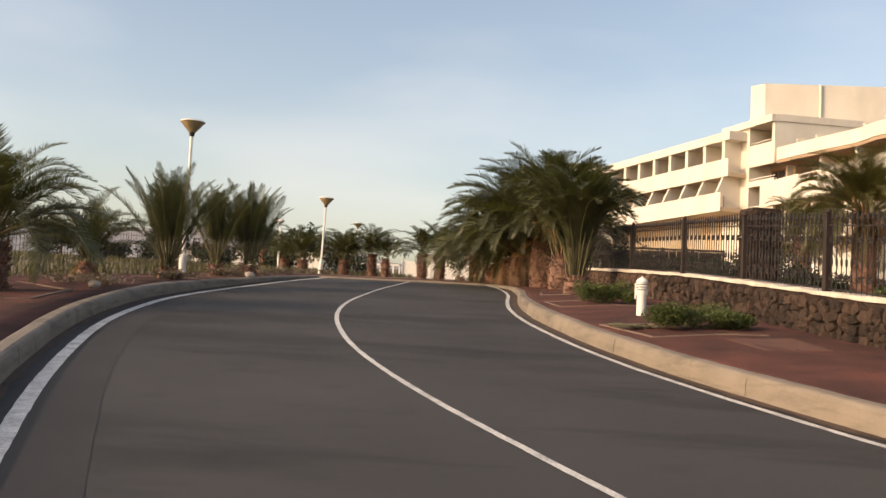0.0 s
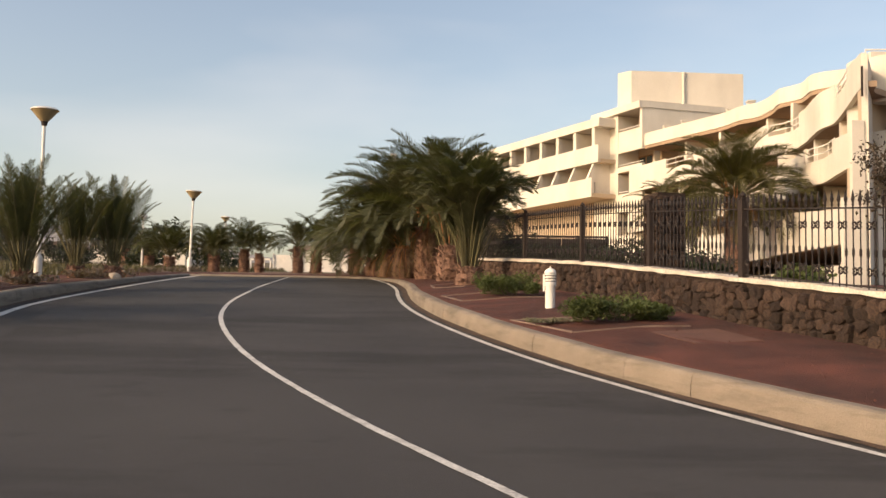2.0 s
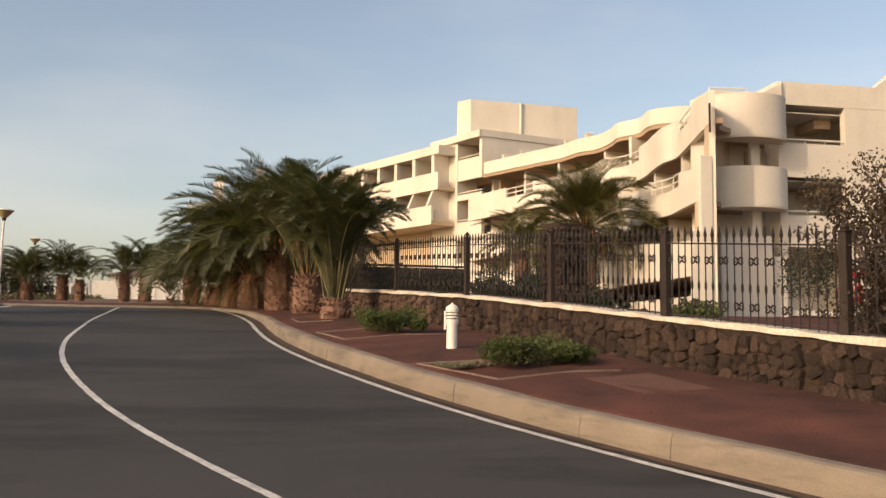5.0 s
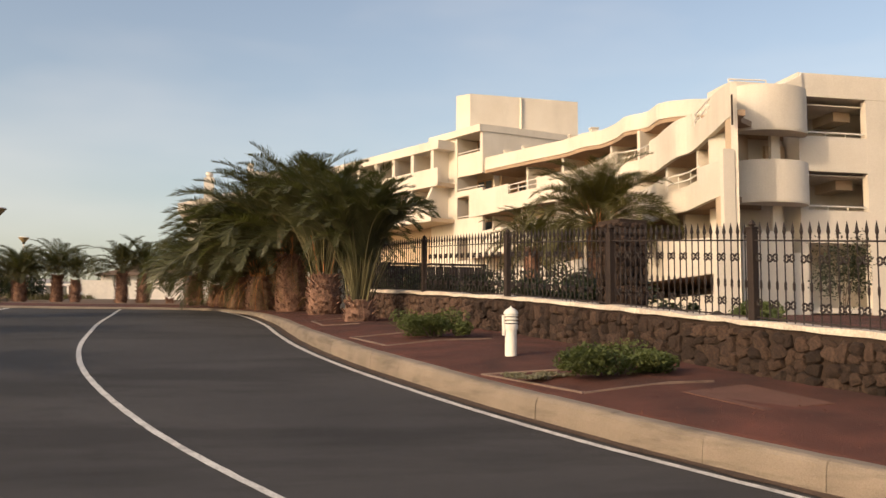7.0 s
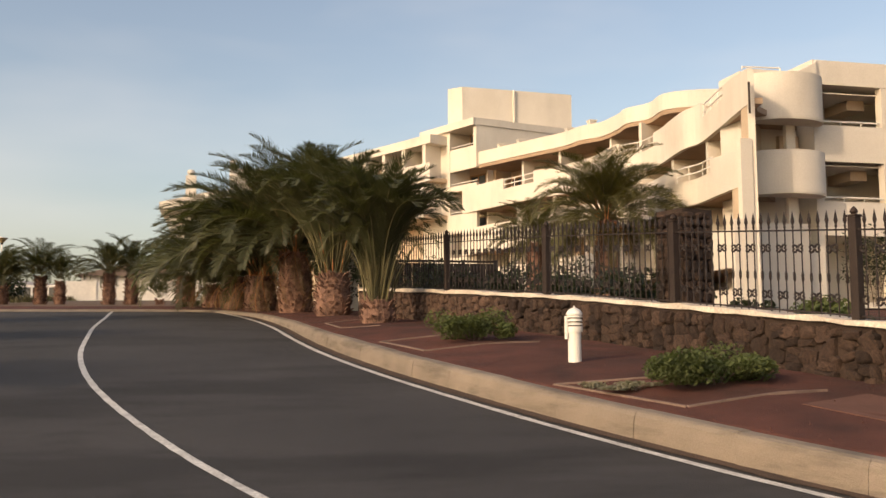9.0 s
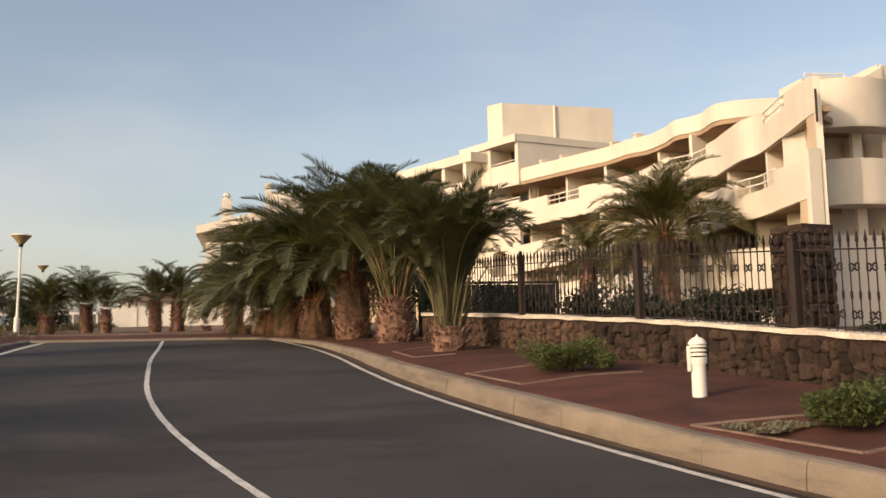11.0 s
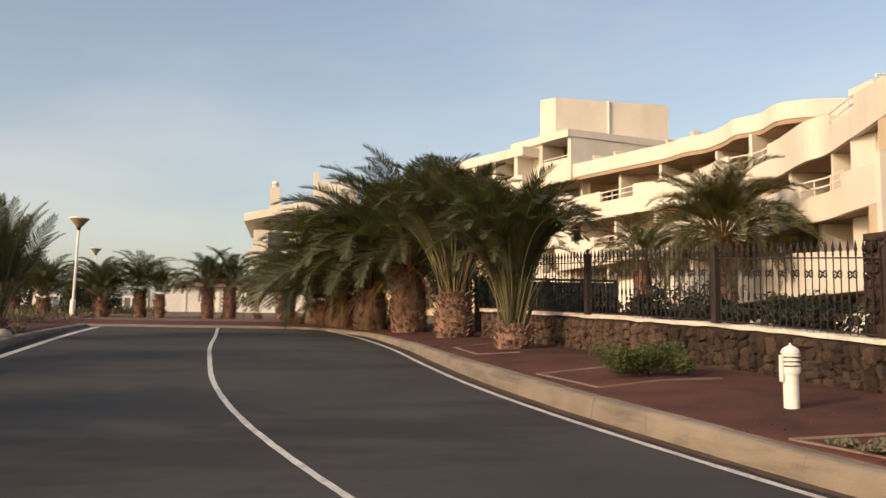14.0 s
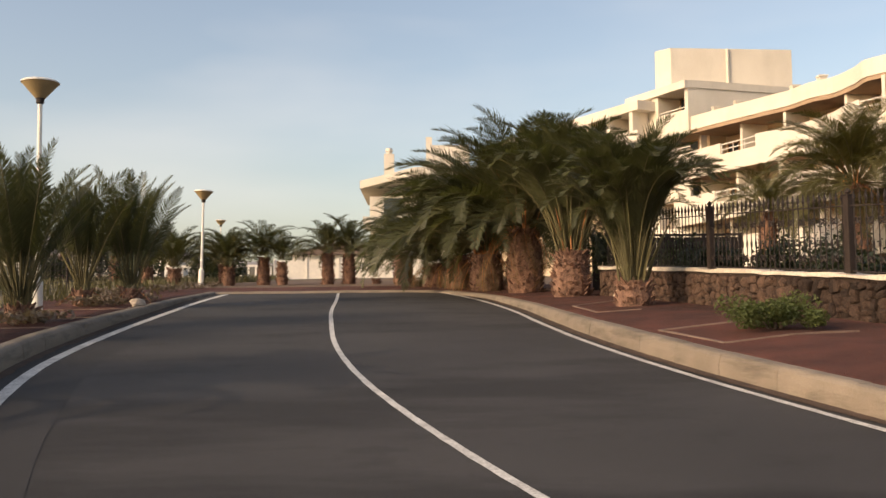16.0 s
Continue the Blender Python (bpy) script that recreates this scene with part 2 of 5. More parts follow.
def lathe(bm, profile, seg=16, m=None, mi=0):
    """A turned body from (radius, height) pairs."""
    rings = []
    for r, z in profile:
        ring = []
        for k in range(seg):
            a = 2 * math.pi * k / seg
            c = Vector((max(r, 1e-4) * math.cos(a), max(r, 1e-4) * math.sin(a), z))
            ring.append(bm.verts.new(m @ c if m is not None else c))
        rings.append(ring)
    for a, b in zip(rings[:-1], rings[1:]):
        for k in range(seg):
            bm.faces.new((a[k], a[(k + 1) % seg], b[(k + 1) % seg], b[k])).material_index = mi
    bm.faces.new(list(reversed(rings[0]))).material_index = mi
    bm.faces.new(rings[-1]).material_index = mi


def tube(bm, pts, radii, seg=6, mi=0):
    pts = [Vector(p) for p in pts]
    rings = []
    for i, p in enumerate(pts):
        d = (pts[min(i + 1, len(pts) - 1)] - pts[max(i - 1, 0)]).normalized()
        s = d.cross(Vector((0, 0, 1)))
        s = s.normalized() if s.length > 1e-3 else Vector((1, 0, 0))
        u = s.cross(d)
        r = radii[i] if isinstance(radii, (list, tuple)) else radii
        rings.append([bm.verts.new(p + (s * math.cos(2 * math.pi * k / seg) + u * math.sin(2 * math.pi * k / seg)) * r) for k in range(seg)])
    for a, b in zip(rings[:-1], rings[1:]):
        for k in range(seg):
            bm.faces.new((a[k], a[(k + 1) % seg], b[(k + 1) % seg], b[k])).material_index = mi
    bm.faces.new(list(reversed(rings[0]))).material_index = mi
    bm.faces.new(rings[-1]).material_index = mi


def fix(bm):
    bmesh.ops.recalc_face_normals(bm, faces=bm.faces[:])
    return bm


def smooth_line(pts, step=0.35):
    """A Catmull-Rom line through plan points, at even steps."""
    pts = [Vector((p[0], p[1])) for p in pts]
    out = []
    for i in range(len(pts) - 1):
        p0, p1, p2, p3 = pts[max(i - 1, 0)], pts[i], pts[i + 1], pts[min(i + 2, len(pts) - 1)]
        n = max(2, int((p2 - p1).length / step))
        for k in range(n):
            s = k / n
            out.append(0.5 * ((2 * p1) + (p2 - p0) * s + (2 * p0 - 5 * p1 + 4 * p2 - p3) * s * s + (3 * p1 - p0 - 3 * p2 + p3) * s ** 3))
    out.append(pts[-1])
    return out


def offset(line, d):
    """The plan line moved sideways (to its right for d > 0)."""
    res = []
    for i, p in enumerate(line):
        t = (line[min(i + 1, len(line) - 1)] - line[max(i - 1, 0)]).normalized()
        res.append(Vector((p[0] + t[1] * d, p[1] - t[0] * d)))
    return res


def ribbon(bm, a, b, z0, z1, mi=0):
    """A solid between two plan lines with as many points, from z0 to z1 (numbers or functions of the index)."""
    f0 = z0 if callable(z0) else (lambda i: z0)
    f1 = z1 if callable(z1) else (lambda i: z1)
    rows = []
    for i in range(len(a)):
        rows.append([bm.verts.new((a[i][0], a[i][1], f0(i))), bm.verts.new((b[i][0], b[i][1], f0(i))),
                     bm.verts.new((b[i][0], b[i][1], f1(i))), bm.verts.new((a[i][0], a[i][1], f1(i)))])
    for r, s in zip(rows[:-1], rows[1:]):
        for k in range(4):
            bm.faces.new((r[k], r[(k + 1) % 4], s[(k + 1) % 4], s[k])).material_index = mi
    bm.faces.new(rows[0][::-1]).material_index = mi
    bm.faces.new(rows[-1]).material_index = mi


# ---- ground, road, kerbs ----
def ground_z(x, y):
    z = level(x, y)
    if x < -13:
        z += 0.015 * min(-13 - x, 60)
    return z


def build_ground():
    bm = bmesh.new()
    xs = [-900, -500, -300, -180, -110, -70, -45, -32, -24, -18, -15, -13]
    ys = [-200, -100, -50, -25] + [-15 + 1.5 * k for k in range(70)] + [92, 100, 110, 125, 150, 190, 250, 330, 450, 650, 1000, 1500]

    def cols(y):
        left = spline(LEFT, min(y, FAR_Y)) - 0.56
        right = spline(RIGHT, min(y, FAR_Y)) + 0.47
        if y > FAR_Y - 0.05:
            mid = [left + (right - left) * k / 6 for k in range(7)]
        else:
            mid = [left, right]
        return [*xs, *[-13 + (left + 13) * k / 6 for k in range(1, 6)]], mid, [right + (s * s) * 26 + s * 4 for s in (.03, .06, .09, .12, .15, .24, .36, .5, .7, 1.0)] + [60, 110, 200, 400, 900]
    # left side, right side and the part beyond the road's end, one sheet
    prev = None
    for y in sorted(ys + [FAR_Y]):
        a, mid, c = cols(y)
        row_l = [bm.verts.new((x, y, ground_z(x, y) + 0.03 * noise.noise((x * .3, y * .3, 0)))) for x in a]
        e0 = bm.verts.new((mid[0], y, level(mid[0], y)))
        e1 = bm.verts.new((mid[-1], y, level(mid[-1], y)))
        row_m = [bm.verts.new((x, y, level(x, y) + 0.02 * noise.noise((x, y, 3)))) for x in mid[1:-1]] if len(mid) > 2 else None
        row_r = [bm.verts.new((x, y, level(x, y) + (0.03 * noise.noise((x * .4, y * .4, 5)) if x > mid[-1] + 2.5 else 0))) for x in c]
        low = (bm.verts.new((mid[0], y, rise(y) - .6)), bm.verts.new((mid[-1], y, rise(y) - .6)))
        cur = (row_l + [e0], [e1] + row_r, row_m, low)
        if prev:
            for p, q in ((prev[0], cur[0]), (prev[1], cur[1])):
                for k in range(len(p) - 1):
                    f = bm.faces.new((p[k], p[k + 1], q[k + 1], q[k]))
                    cx = (p[k].co.x + q[k + 1].co.x) / 2
                    cy = (p[k].co.y + q[k].co.y) / 2
                    f.material_index = 1 if cx < -12.2 or cy > 62 or cx > 60 else (2 if cy > 40 else 0)
            if cur[2] and prev[2]:
                pp, qq = [prev[0][-1], *prev[2], prev[1][0]], [cur[0][-1], *cur[2], cur[1][0]]
                for k in range(len(pp) - 1):
                    bm.faces.new((pp[k], pp[k + 1], qq[k + 1], qq[k])).material_index = 1 if prev[0][-1].co.y > 62 else (2 if prev[0][-1].co.y > 40 else 0)
            else:
                bm.faces.new((prev[3][0], prev[3][1], cur[3][1], cur[3][0])).material_index = 0
                bm.faces.new((prev[0][-1], prev[3][0], cur[3][0], cur[0][-1])).material_index = 0
                bm.faces.new((prev[3][1], prev[1][0], cur[1][0], cur[3][1])).material_index = 0
        prev = cur
    for f in bm.faces:
        f.smooth = True
    g = part("ground", bm, [GRAVEL, DRY, SOIL])
    tagged(g, "red cinder verge running into dry grassy field", "ground", kind="structure")


build_ground()


def road_strip(name, fa, fb, drop, mat, label, category, y0=-14.0, y1=FAR_Y, step=0.5, columns=1, camber=0.0):
    bm = bmesh.new()
    n = int((y1 - y0) / step)
    prev = None
    for k in range(n + 1):
        y = y0 + (y1 - y0) * k / n
        a, b = fa(y), fb(y)
        row = []
        for c in range(columns + 1):
            s = c / columns
            row.append(bm.verts.new((a + (b - a) * s, y, rise(y) - ROAD_DROP + drop + camber * (1 - (2 * s - 1) ** 2))))
        if prev:
            for c in range(columns):
                bm.faces.new((prev[c], prev[c + 1], row[c + 1], row[c])).smooth = True
        prev = row
    ob = part(name, bm, mat)
    tagged(ob, label, category, kind="structure")
    return ob


road_strip("road", lambda y: spline(LEFT, y) - .5, lambda y: spline(RIGHT, y) + .42, 0.0, ASPHALT, "grey asphalt road climbing in a gentle bend", "road", columns=10)


ASPHALT_NEW = material("newer_asphalt", (.040, .038, .038), .88, vary=.2, scale=.6, fine=160, bump=.5, dark=(.028, .027, .027))
road_strip("road_edge_strip", lambda y: spline(LEFT, y) - .48, lambda y: spline(LEFT, y) + .68 + .02 * noise.noise((y * 2, 0, 4)), .003, ASPHALT_NEW, "darker strip of newer asphalt along the road edge", "asphalt strip", y1=24.0, step=.4)


def paint_line(name, line, half, seed, label, y1=FAR_Y - .35):
    """A painted line with worn, slightly uneven edges, lying a few millimetres proud."""
    rnd = random.Random(seed)
    bm = bmesh.new()
    prev = None
    y = -13.0
    while y < y1:
        x = spline(line, y)
        t = (spline(line, y + .2) - x) / .2
        k = math.sqrt(1 + t * t)
        w = half * k
        e0, e1 = rnd.uniform(-.005, .005), rnd.uniform(-.005, .005)
        row = [bm.verts.new((x - w + e0, y, rise(y) - ROAD_DROP + .006)), bm.verts.new((x + w + e1, y, rise(y) - ROAD_DROP + .006))]
        if prev:
            bm.faces.new((prev[0], prev[1], row[1], row[0]))
        prev = row
        y += .18
    tagged(part(name, bm, PAINT), label, "road line", kind="structure")


paint_line("road_line_right", RIGHT, .045, 1, "worn white edge line painted on the asphalt")
paint_line("road_line_centre", CENTRE, .038, 2, "worn white centre line painted on the asphalt")
paint_line("road_line_left", LEFT, .075, 3, "worn white edge line painted on the asphalt")


def gutter_dirt(name, line, side, seed, reach):
    """Brown grit gathered at the foot of the kerb, with an uneven edge."""
    bm = bmesh.new()
    prev = None
    y = -8.0
    while y < 33.5:
        x = spline(line, y)
        t = (spline(line, y + .2) - x) / .2
        k = math.sqrt(1 + t * t)
        w = .15 + .06 * noise.noise((y * 1.7, seed, 0)) + .04 * noise.noise((y * 7, seed, 1))
        a = x + side * reach * k
        row = [bm.verts.new((a - side * max(.03, w) * k, y, rise(y) - ROAD_DROP + .009)), bm.verts.new((a, y, rise(y) - ROAD_DROP + .02))]
        if prev:
            bm.faces.new((prev[0], prev[1], row[1], row[0]))
        prev = row
        y += .2
    tagged(part(name, fix(bm), GRIT), "brown grit gathered along the kerb foot", "grit", kind="structure")


GRIT = material("gutter_grit", (.075, .047, .033), .95, vary=.4, scale=3, fine=60, bump=.6, dark=(.04, .028, .022))
gutter_dirt("gutter_grit_right", RIGHT, 1, 1.0, .27)
gutter_dirt("gutter_grit_left", LEFT, -1, 5.0, .37)


def kerb_line(pts, side, name, label, seed):
    """Kerb stones laid end to end along a plan line; side +1: pavement on the right."""
    rnd = random.Random(seed)
    k = new(name)
    tagged(k, label, "kerb", kind="structure")
    line = smooth_line(pts, .25)
    run, chain = 0.0, [line[0]]
    n = 0
    for p, q in zip(line[:-1], line[1:]):
        run += (q - p).length
        chain.append(q)
        if run > 1.0 or q is line[-1]:
            if len(chain) > 1:
                bm = bmesh.new()
                j = rnd.uniform(-.006, .006)
                prof = [(0.0, -.35), (.012, -.02), (.028, .06), (.05, .092), (.085, .108), (.20, .112), (.235, .10), (.245, .07), (.245, -.35)]
                rows = []
                chain2 = list(chain)
                d = (chain2[-1] - chain2[-2]).normalized()
                chain2[-1] = chain2[-1] - d * .003
                for i, c in enumerate(chain2):
                    t = (chain2[min(i + 1, len(chain2) - 1)] - chain2[max(i - 1, 0)]).normalized()
                    nx, ny = t[1] * side, -t[0] * side
                    rows.append([bm.verts.new((c[0] + nx * (o + j), c[1] + ny * (o + j), rise(c[1]) + (h + kerb_edge(c[1]) - KERB_H if h > -.3 else h) + j * .5)) for o, h in prof])
                for r, s in zip(rows[:-1], rows[1:]):
                    for i in range(len(prof) - 1):
                        bm.faces.new((r[i], r[i + 1], s[i + 1], s[i]))
                bm.faces.new(rows[0])
                bm.faces.new(rows[-1][::-1])
                part("kerb_stone", fix(bm), KERB, k)
                n += 1
            run, chain = 0.0, [q]


kerb_line([(spline(RIGHT, y) + .24, y) for y in range(-12, 34, 2)] + [(-2.5, 34.3), (-3.0, 35.2), (-4.0, 35.75), (-5.6, 35.8), (-7.2, 35.8), (-9.5, 35.9)], 1, "kerb_right", "worn cream concrete kerb along the road", 5)
kerb_line([(spline(LEFT, y) - .34, y) for y in range(-12, 37, 2)], -1, "kerb_left", "worn grey concrete kerb along the road", 6)


# ---- hotel building ----
def wall_path(parent, name, line, z0, z1, thick, mat=PLASTER, label=""):
    bm = bmesh.new()
    ribbon(bm, line, offset(line, thick), z0, z1)
    return part(name, fix(bm), mat, parent, label)


def hotel():
    h = empty("hotel_building", 14, 48, rise(48), "white terraced hotel with curved balcony parapets", "building")
    inv = Matrix.Translation((-14, -48, -rise(48)))

    def add(name, bm, mat, label="", smooth=False, parent=h):
        bm.transform(inv)
        return part(name, fix(bm), mat, parent, label, smooth)

    def strip(name, line, inner, z0, z1, mat=PLASTER, label=""):
        bm = bmesh.new()
        ribbon(bm, line, inner, z0, z1)
        return add(name, bm, mat, label)

    def opening(a, b, z0, z1, name="balcony_door", mat=WOODDOOR, proud=.03):
        """A framed door leaf on the wall from a to b (plan points)."""
        a, b = Vector(a), Vector(b)
        d = (b - a)
        ang = math.atan2(d[1], d[0])
        m = Matrix.Translation((a[0], a[1], 0)) @ Matrix.Rotation(ang, 4, 'Z')
        L = d.length
        bm = bmesh.new()
        for q in ((0, .07, z0, z1), (L - .07, L, z0, z1), (.07, L - .07, z1 - .08, z1), (L * .5 - .03, L * .5 + .03, z0, z1 - .08)):
            box(bm, q[0], q[1], -proud - .04, -proud + .02, q[2], q[3], m)
        fr = add(name, bm, mat)
        bm = bmesh.new()
        box(bm, .07, L - .07, -proud - .005, -proud + .012, z0, z1 - .08, m)
        add("pane", bm, GLASS, parent=fr)

    # long curved wing: front lines of roof, upper and lower terraces
    roof = smooth_line([(11.9, 60.1), (12.3, 59.2), (14.0, 55.7), (14.9, 53.9), (15.3, 52.2), (15.95, 51.2), (16.1, 49.5), (16.0, 48.2), (16.6, 47.0), (16.5, 45.4), (17.3, 44.5), (18.9, 43.9)], .3)
    up = smooth_line([(11.2, 61.2), (12.3, 57.6), (13.4, 54.4), (14.6, 51.8), (15.0, 49.5), (14.9, 47.2), (15.5, 45.6), (15.4, 43.5), (15.15, 42.2), (14.85, 40.4), (14.9, 39.2), (14.3, 36.8), (13.65, 34.4), (13.4, 33.4)], .3)
    lo = smooth_line([(11.0, 60.6), (11.8, 56.5), (12.9, 52.6), (13.7, 49.6), (13.9, 47.2), (13.7, 45.2), (14.1, 43.2), (14.0, 41.0), (13.6, 38.6), (13.75, 37.4), (13.4, 35.4), (13.1, 33.4)], .3)
    low2 = smooth_line([(10.4, 60.0), (11.1, 56.2), (12.1, 52.2), (12.9, 48.6), (13.1, 45.4), (13.2, 42.2), (12.9, 39.8), (12.9, 37.4), (12.9, 35.4), (12.8, 33.4)], .3)
    sgn = 1
    test = offset(roof, -1.0)
    if test[3][0] < roof[3][0]:
        sgn = -1

    def inn(line, d):
        """Into the building; the depth dies away at the near end, before the turret."""
        full = offset(line, -d * sgn)
        res = []
        for p, q in zip(line, full):
            f = min(1.0, max(.12, (p[1] - 33.6) / 5.0)) if d > .5 else 1.0
            res.append(Vector((p[0] + (q[0] - p[0]) * f, p[1] + (q[1] - p[1]) * f)))
        return res
    strip("roof_parapet", roof, inn(roof, .22), 10.35, 11.1)
    # roof and balcony slabs take the shade-brown of their undersides
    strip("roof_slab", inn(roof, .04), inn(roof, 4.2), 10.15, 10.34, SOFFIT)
    for line, z, rail in ((up, 7.55, True), (lo, 4.95, True), (low2, 2.4, False)):
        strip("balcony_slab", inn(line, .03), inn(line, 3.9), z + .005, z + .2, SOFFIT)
        # the parapet is cut lower, with a rail, at some bays
        n = len(line)
        cuts = [(int(n * a), int(n * b)) for a, b in ((.16, .26), (.52, .60), (.80, .90))] if rail else []
        i0 = 0
        for a, b in cuts + [(n - 1, n)]:
            seg = line[i0:a + 1]
            if len(seg) > 1:
                strip("parapet", seg, inn(seg, .18), z, (lambda i, s0=i0, zz=z: zz + 1.5 - .38 * max(0.0, (s0 + i - (n - 16)) / 16)))
            if b < n:
                seg = line[a:b + 1]
                strip("parapet", seg, inn(seg, .18), z, z + .9)
                bm = bmesh.new()
                mid = inn(seg, .09)
                for zz in (z + 1.15, z + 1.42):
                    tube(bm, [(p[0], p[1], zz) for p in mid], .028, 5)
                for p in mid[::3]:
                    tube(bm, [(p[0], p[1], z + .88), (p[0], p[1], z + 1.4)], .02, 5)
                add("balcony_rail", bm, WHITE)
            i0 = b
        # rear wall of the balconies, with doors and party walls
        rear = inn(line, 3.0)
        last = n if z < 7 else max(k for k in range(n) if line[k][1] > 43.6)
        rear_b = inn(line, 3.25)
        top = {7.55: 10.2, 4.95: 7.6, 2.4: 5.0}[z]
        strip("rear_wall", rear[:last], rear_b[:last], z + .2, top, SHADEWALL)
        for k in range(3, last - 9, 11):
            p, q = line[k], rear[k]
            a, b = Vector(p).lerp(Vector(q), .45), Vector(q)
            d = (b - a).normalized()
            t = Vector((-d[1], d[0])) * .09
            bm = bmesh.new()
            ribbon(bm, [a - t, b - t], [a + t, b + t], z + .2, top)
            add("party_wall", bm, PLASTER)
        for k in range(4, last - 9, 6):
            opening(rear[k], rear[k + 3], z + .25, z + 2.2)
    strip("terrace_wall", inn(low2, .25), inn(low2, .45), .5, 1.75)
    # roof line chimneys
    for k in (4, 9, 20, 26):
        p = inn(roof, .8)[k]
        bm = bmesh.new()
        box(bm, p[0] - .18, p[0] + .18, p[1] - .18, p[1] + .18, 10.4, 11.42)
        box(bm, p[0] - .22, p[0] + .22, p[1] - .22, p[1] + .22, 11.42, 11.5)
        add("roof_vent", bm, PLASTER)

    # inner core that closes the wing
    core = smooth_line([(14.5, 61.0), (16.5, 56.5), (18.4, 52.0), (19.0, 46.5), (18.9, 44.2)], .5)
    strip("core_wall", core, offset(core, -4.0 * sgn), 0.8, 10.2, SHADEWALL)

    # corner turret: half-round balconies between two piers
    cx, cy, r = 15.95, 35.5, 1.45
    def arc(rad, a0=180, a1=360, n=40, flat=.72):
        return [Vector((cx + rad * math.cos(radians(a0 + (a1 - a0) * k / n)), cy + rad * flat * math.sin(radians(a0 + (a1 - a0) * k / n)))) for k in range(n + 1)]
    for z, t in ((7.5, 9.05), (5.0, 6.42)):
        bm = bmesh.new()
        ribbon(bm, arc(r), arc(r - .16), z, t)
        add("turret_parapet", bm, PLASTER, smooth=False)
        bm = bmesh.new()
        o = arc(r - .02)
        vs0 = [bm.verts.new((p[0], p[1], z - .05)) for p in o]
        vs1 = [bm.verts.new((p[0], p[1], z + .18)) for p in o]
        bm.faces.new(vs0)
        bm.faces.new(vs1[::-1])
        for k in range(len(o)):
            bm.faces.new((vs0[k], vs0[(k + 1) % len(o)], vs1[(k + 1) % len(o)], vs1[k]))
        add("turret_slab", bm, PLASTER)
        bm = bmesh.new()
        box(bm, 16.05, 16.40, 35.42, 35.6, z - 1.25, z - .05)
        add("turret_column", bm, PLASTER)
    bm = bmesh.new()
    box(bm, 14.6, 15.95, 35.3, 35.55, 8.9, 9.3)
    add("turret_top", bm, PLASTER)
    bm = bmesh.new()                                 # sloping shoulder of the top parapet
    for x0, x1, za, zb in ((15.95, 16.05, 9.3, 9.04), (16.05, 17.35, 9.04, 9.74)):
        v = [bm.verts.new(c) for c in ((x0, 35.45, 8.6), (x1, 35.45, 8.6), (x1, 35.45, zb), (x0, 35.45, za), (x0, 35.65, 8.6), (x1, 35.65, 8.6), (x1, 35.65, zb), (x0, 35.65, za))]
        for q in ((0, 1, 2, 3), (4, 7, 6, 5), (0, 4, 5, 1), (1, 5, 6, 2), (2, 6, 7, 3), (3, 7, 4, 0)):
            bm.faces.new([v[k] for k in q])
    add("turret_shoulder", bm, PLASTER)
    bm = bmesh.new()
    for pts, rad in (([(14.45, 35.4, 9.38), (15.9, 35.4, 9.42)], .03), ([(14.45, 35.4, 9.28), (14.45, 35.4, 9.38)], .03), ([(15.9, 35.4, 9.28), (15.9, 35.4, 9.42)], .03), ([(16.15, 35.5, 9.12), (17.3, 35.5, 9.7), (17.38, 35.5, 9.82)], .03)):
        tube(bm, pts, rad, 6)
    add("turret_rail", bm, WHITE)
    bm = bmesh.new()                                 # rear wall of the turret and its left return
    box(bm, 14.40, 17.5, 36.6, 36.85, .8, 9.25)
    box(bm, 14.40, 14.62, 35.5, 36.6, .8, 9.25)
    add("turret_wall", bm, PLASTER)
    bm = bmesh.new()                                 # plain foot of the turret
    box(bm, 14.62, 16.55, 35.0, 36.6, .5, 4.0)
    box(bm, 16.55, 17.3, 35.3, 36.6, .5, 3.3)
    add("turret_foot", bm, PLASTER)
    bm = bmesh.new()
    box(bm, 16.42, 17.2, 36.4, 36.595, 5.2, 7.3)
    add("turret_panel", bm, SHADEWALL)
    strip("end_wall", [Vector((13.38, 33.38)), Vector((14.62, 35.75))], [Vector((13.56, 33.28)), Vector((14.80, 35.65))], .8, 8.6)
    bm = bmesh.new()
    box(bm, 13.02, 13.42, 33.28, 33.5, .8, 6.42)
    box(bm, 12.72, 13.018, 33.3, 33.52, .8, 3.88)
    add("end_pier", bm, PLASTER)
    bm = bmesh.new()
    tube(bm, [(13.33, 33.2, 7.2), (13.33, 33.2, 8.2)], .04, 6)
    add("rain_pipe", bm, RUST)

    # block at the near end: solid fronts with deep loggias
    x0, x1, fy = 17.4, 31.0, 35.6
    bm = bmesh.new()
    box(bm, x0 - .1, x1, fy + 2.2, fy + 9, .6, 9.3)
    add("block_core", bm, PLASTER)
    bm = bmesh.new()
    box(bm, x0 - .12, x1, fy - .02, fy + 9, 9.0, 9.86)
    add("block_roof", bm, PLASTER)
    for zf, zo in ((6.28, 7.56), (3.7, 4.88), (1.2, None)):
        bm = bmesh.new()
        box(bm, x0 - .05, x1, fy, fy + 2.2, zf, zf + .2)
        add("loggia_floor", bm, PLASTER)
        bm = bmesh.new()
        box(bm, x0 + .13, 19.99, fy + .2, fy + 2.2, zf + 2.46, zf + 2.496)
        add("loggia_ceiling", bm, PLASTER)
        if zo is None:
            continue
        bm = bmesh.new()
        box(bm, x0 - .05, 20.0, fy - .01, fy + .17, zf, zo)
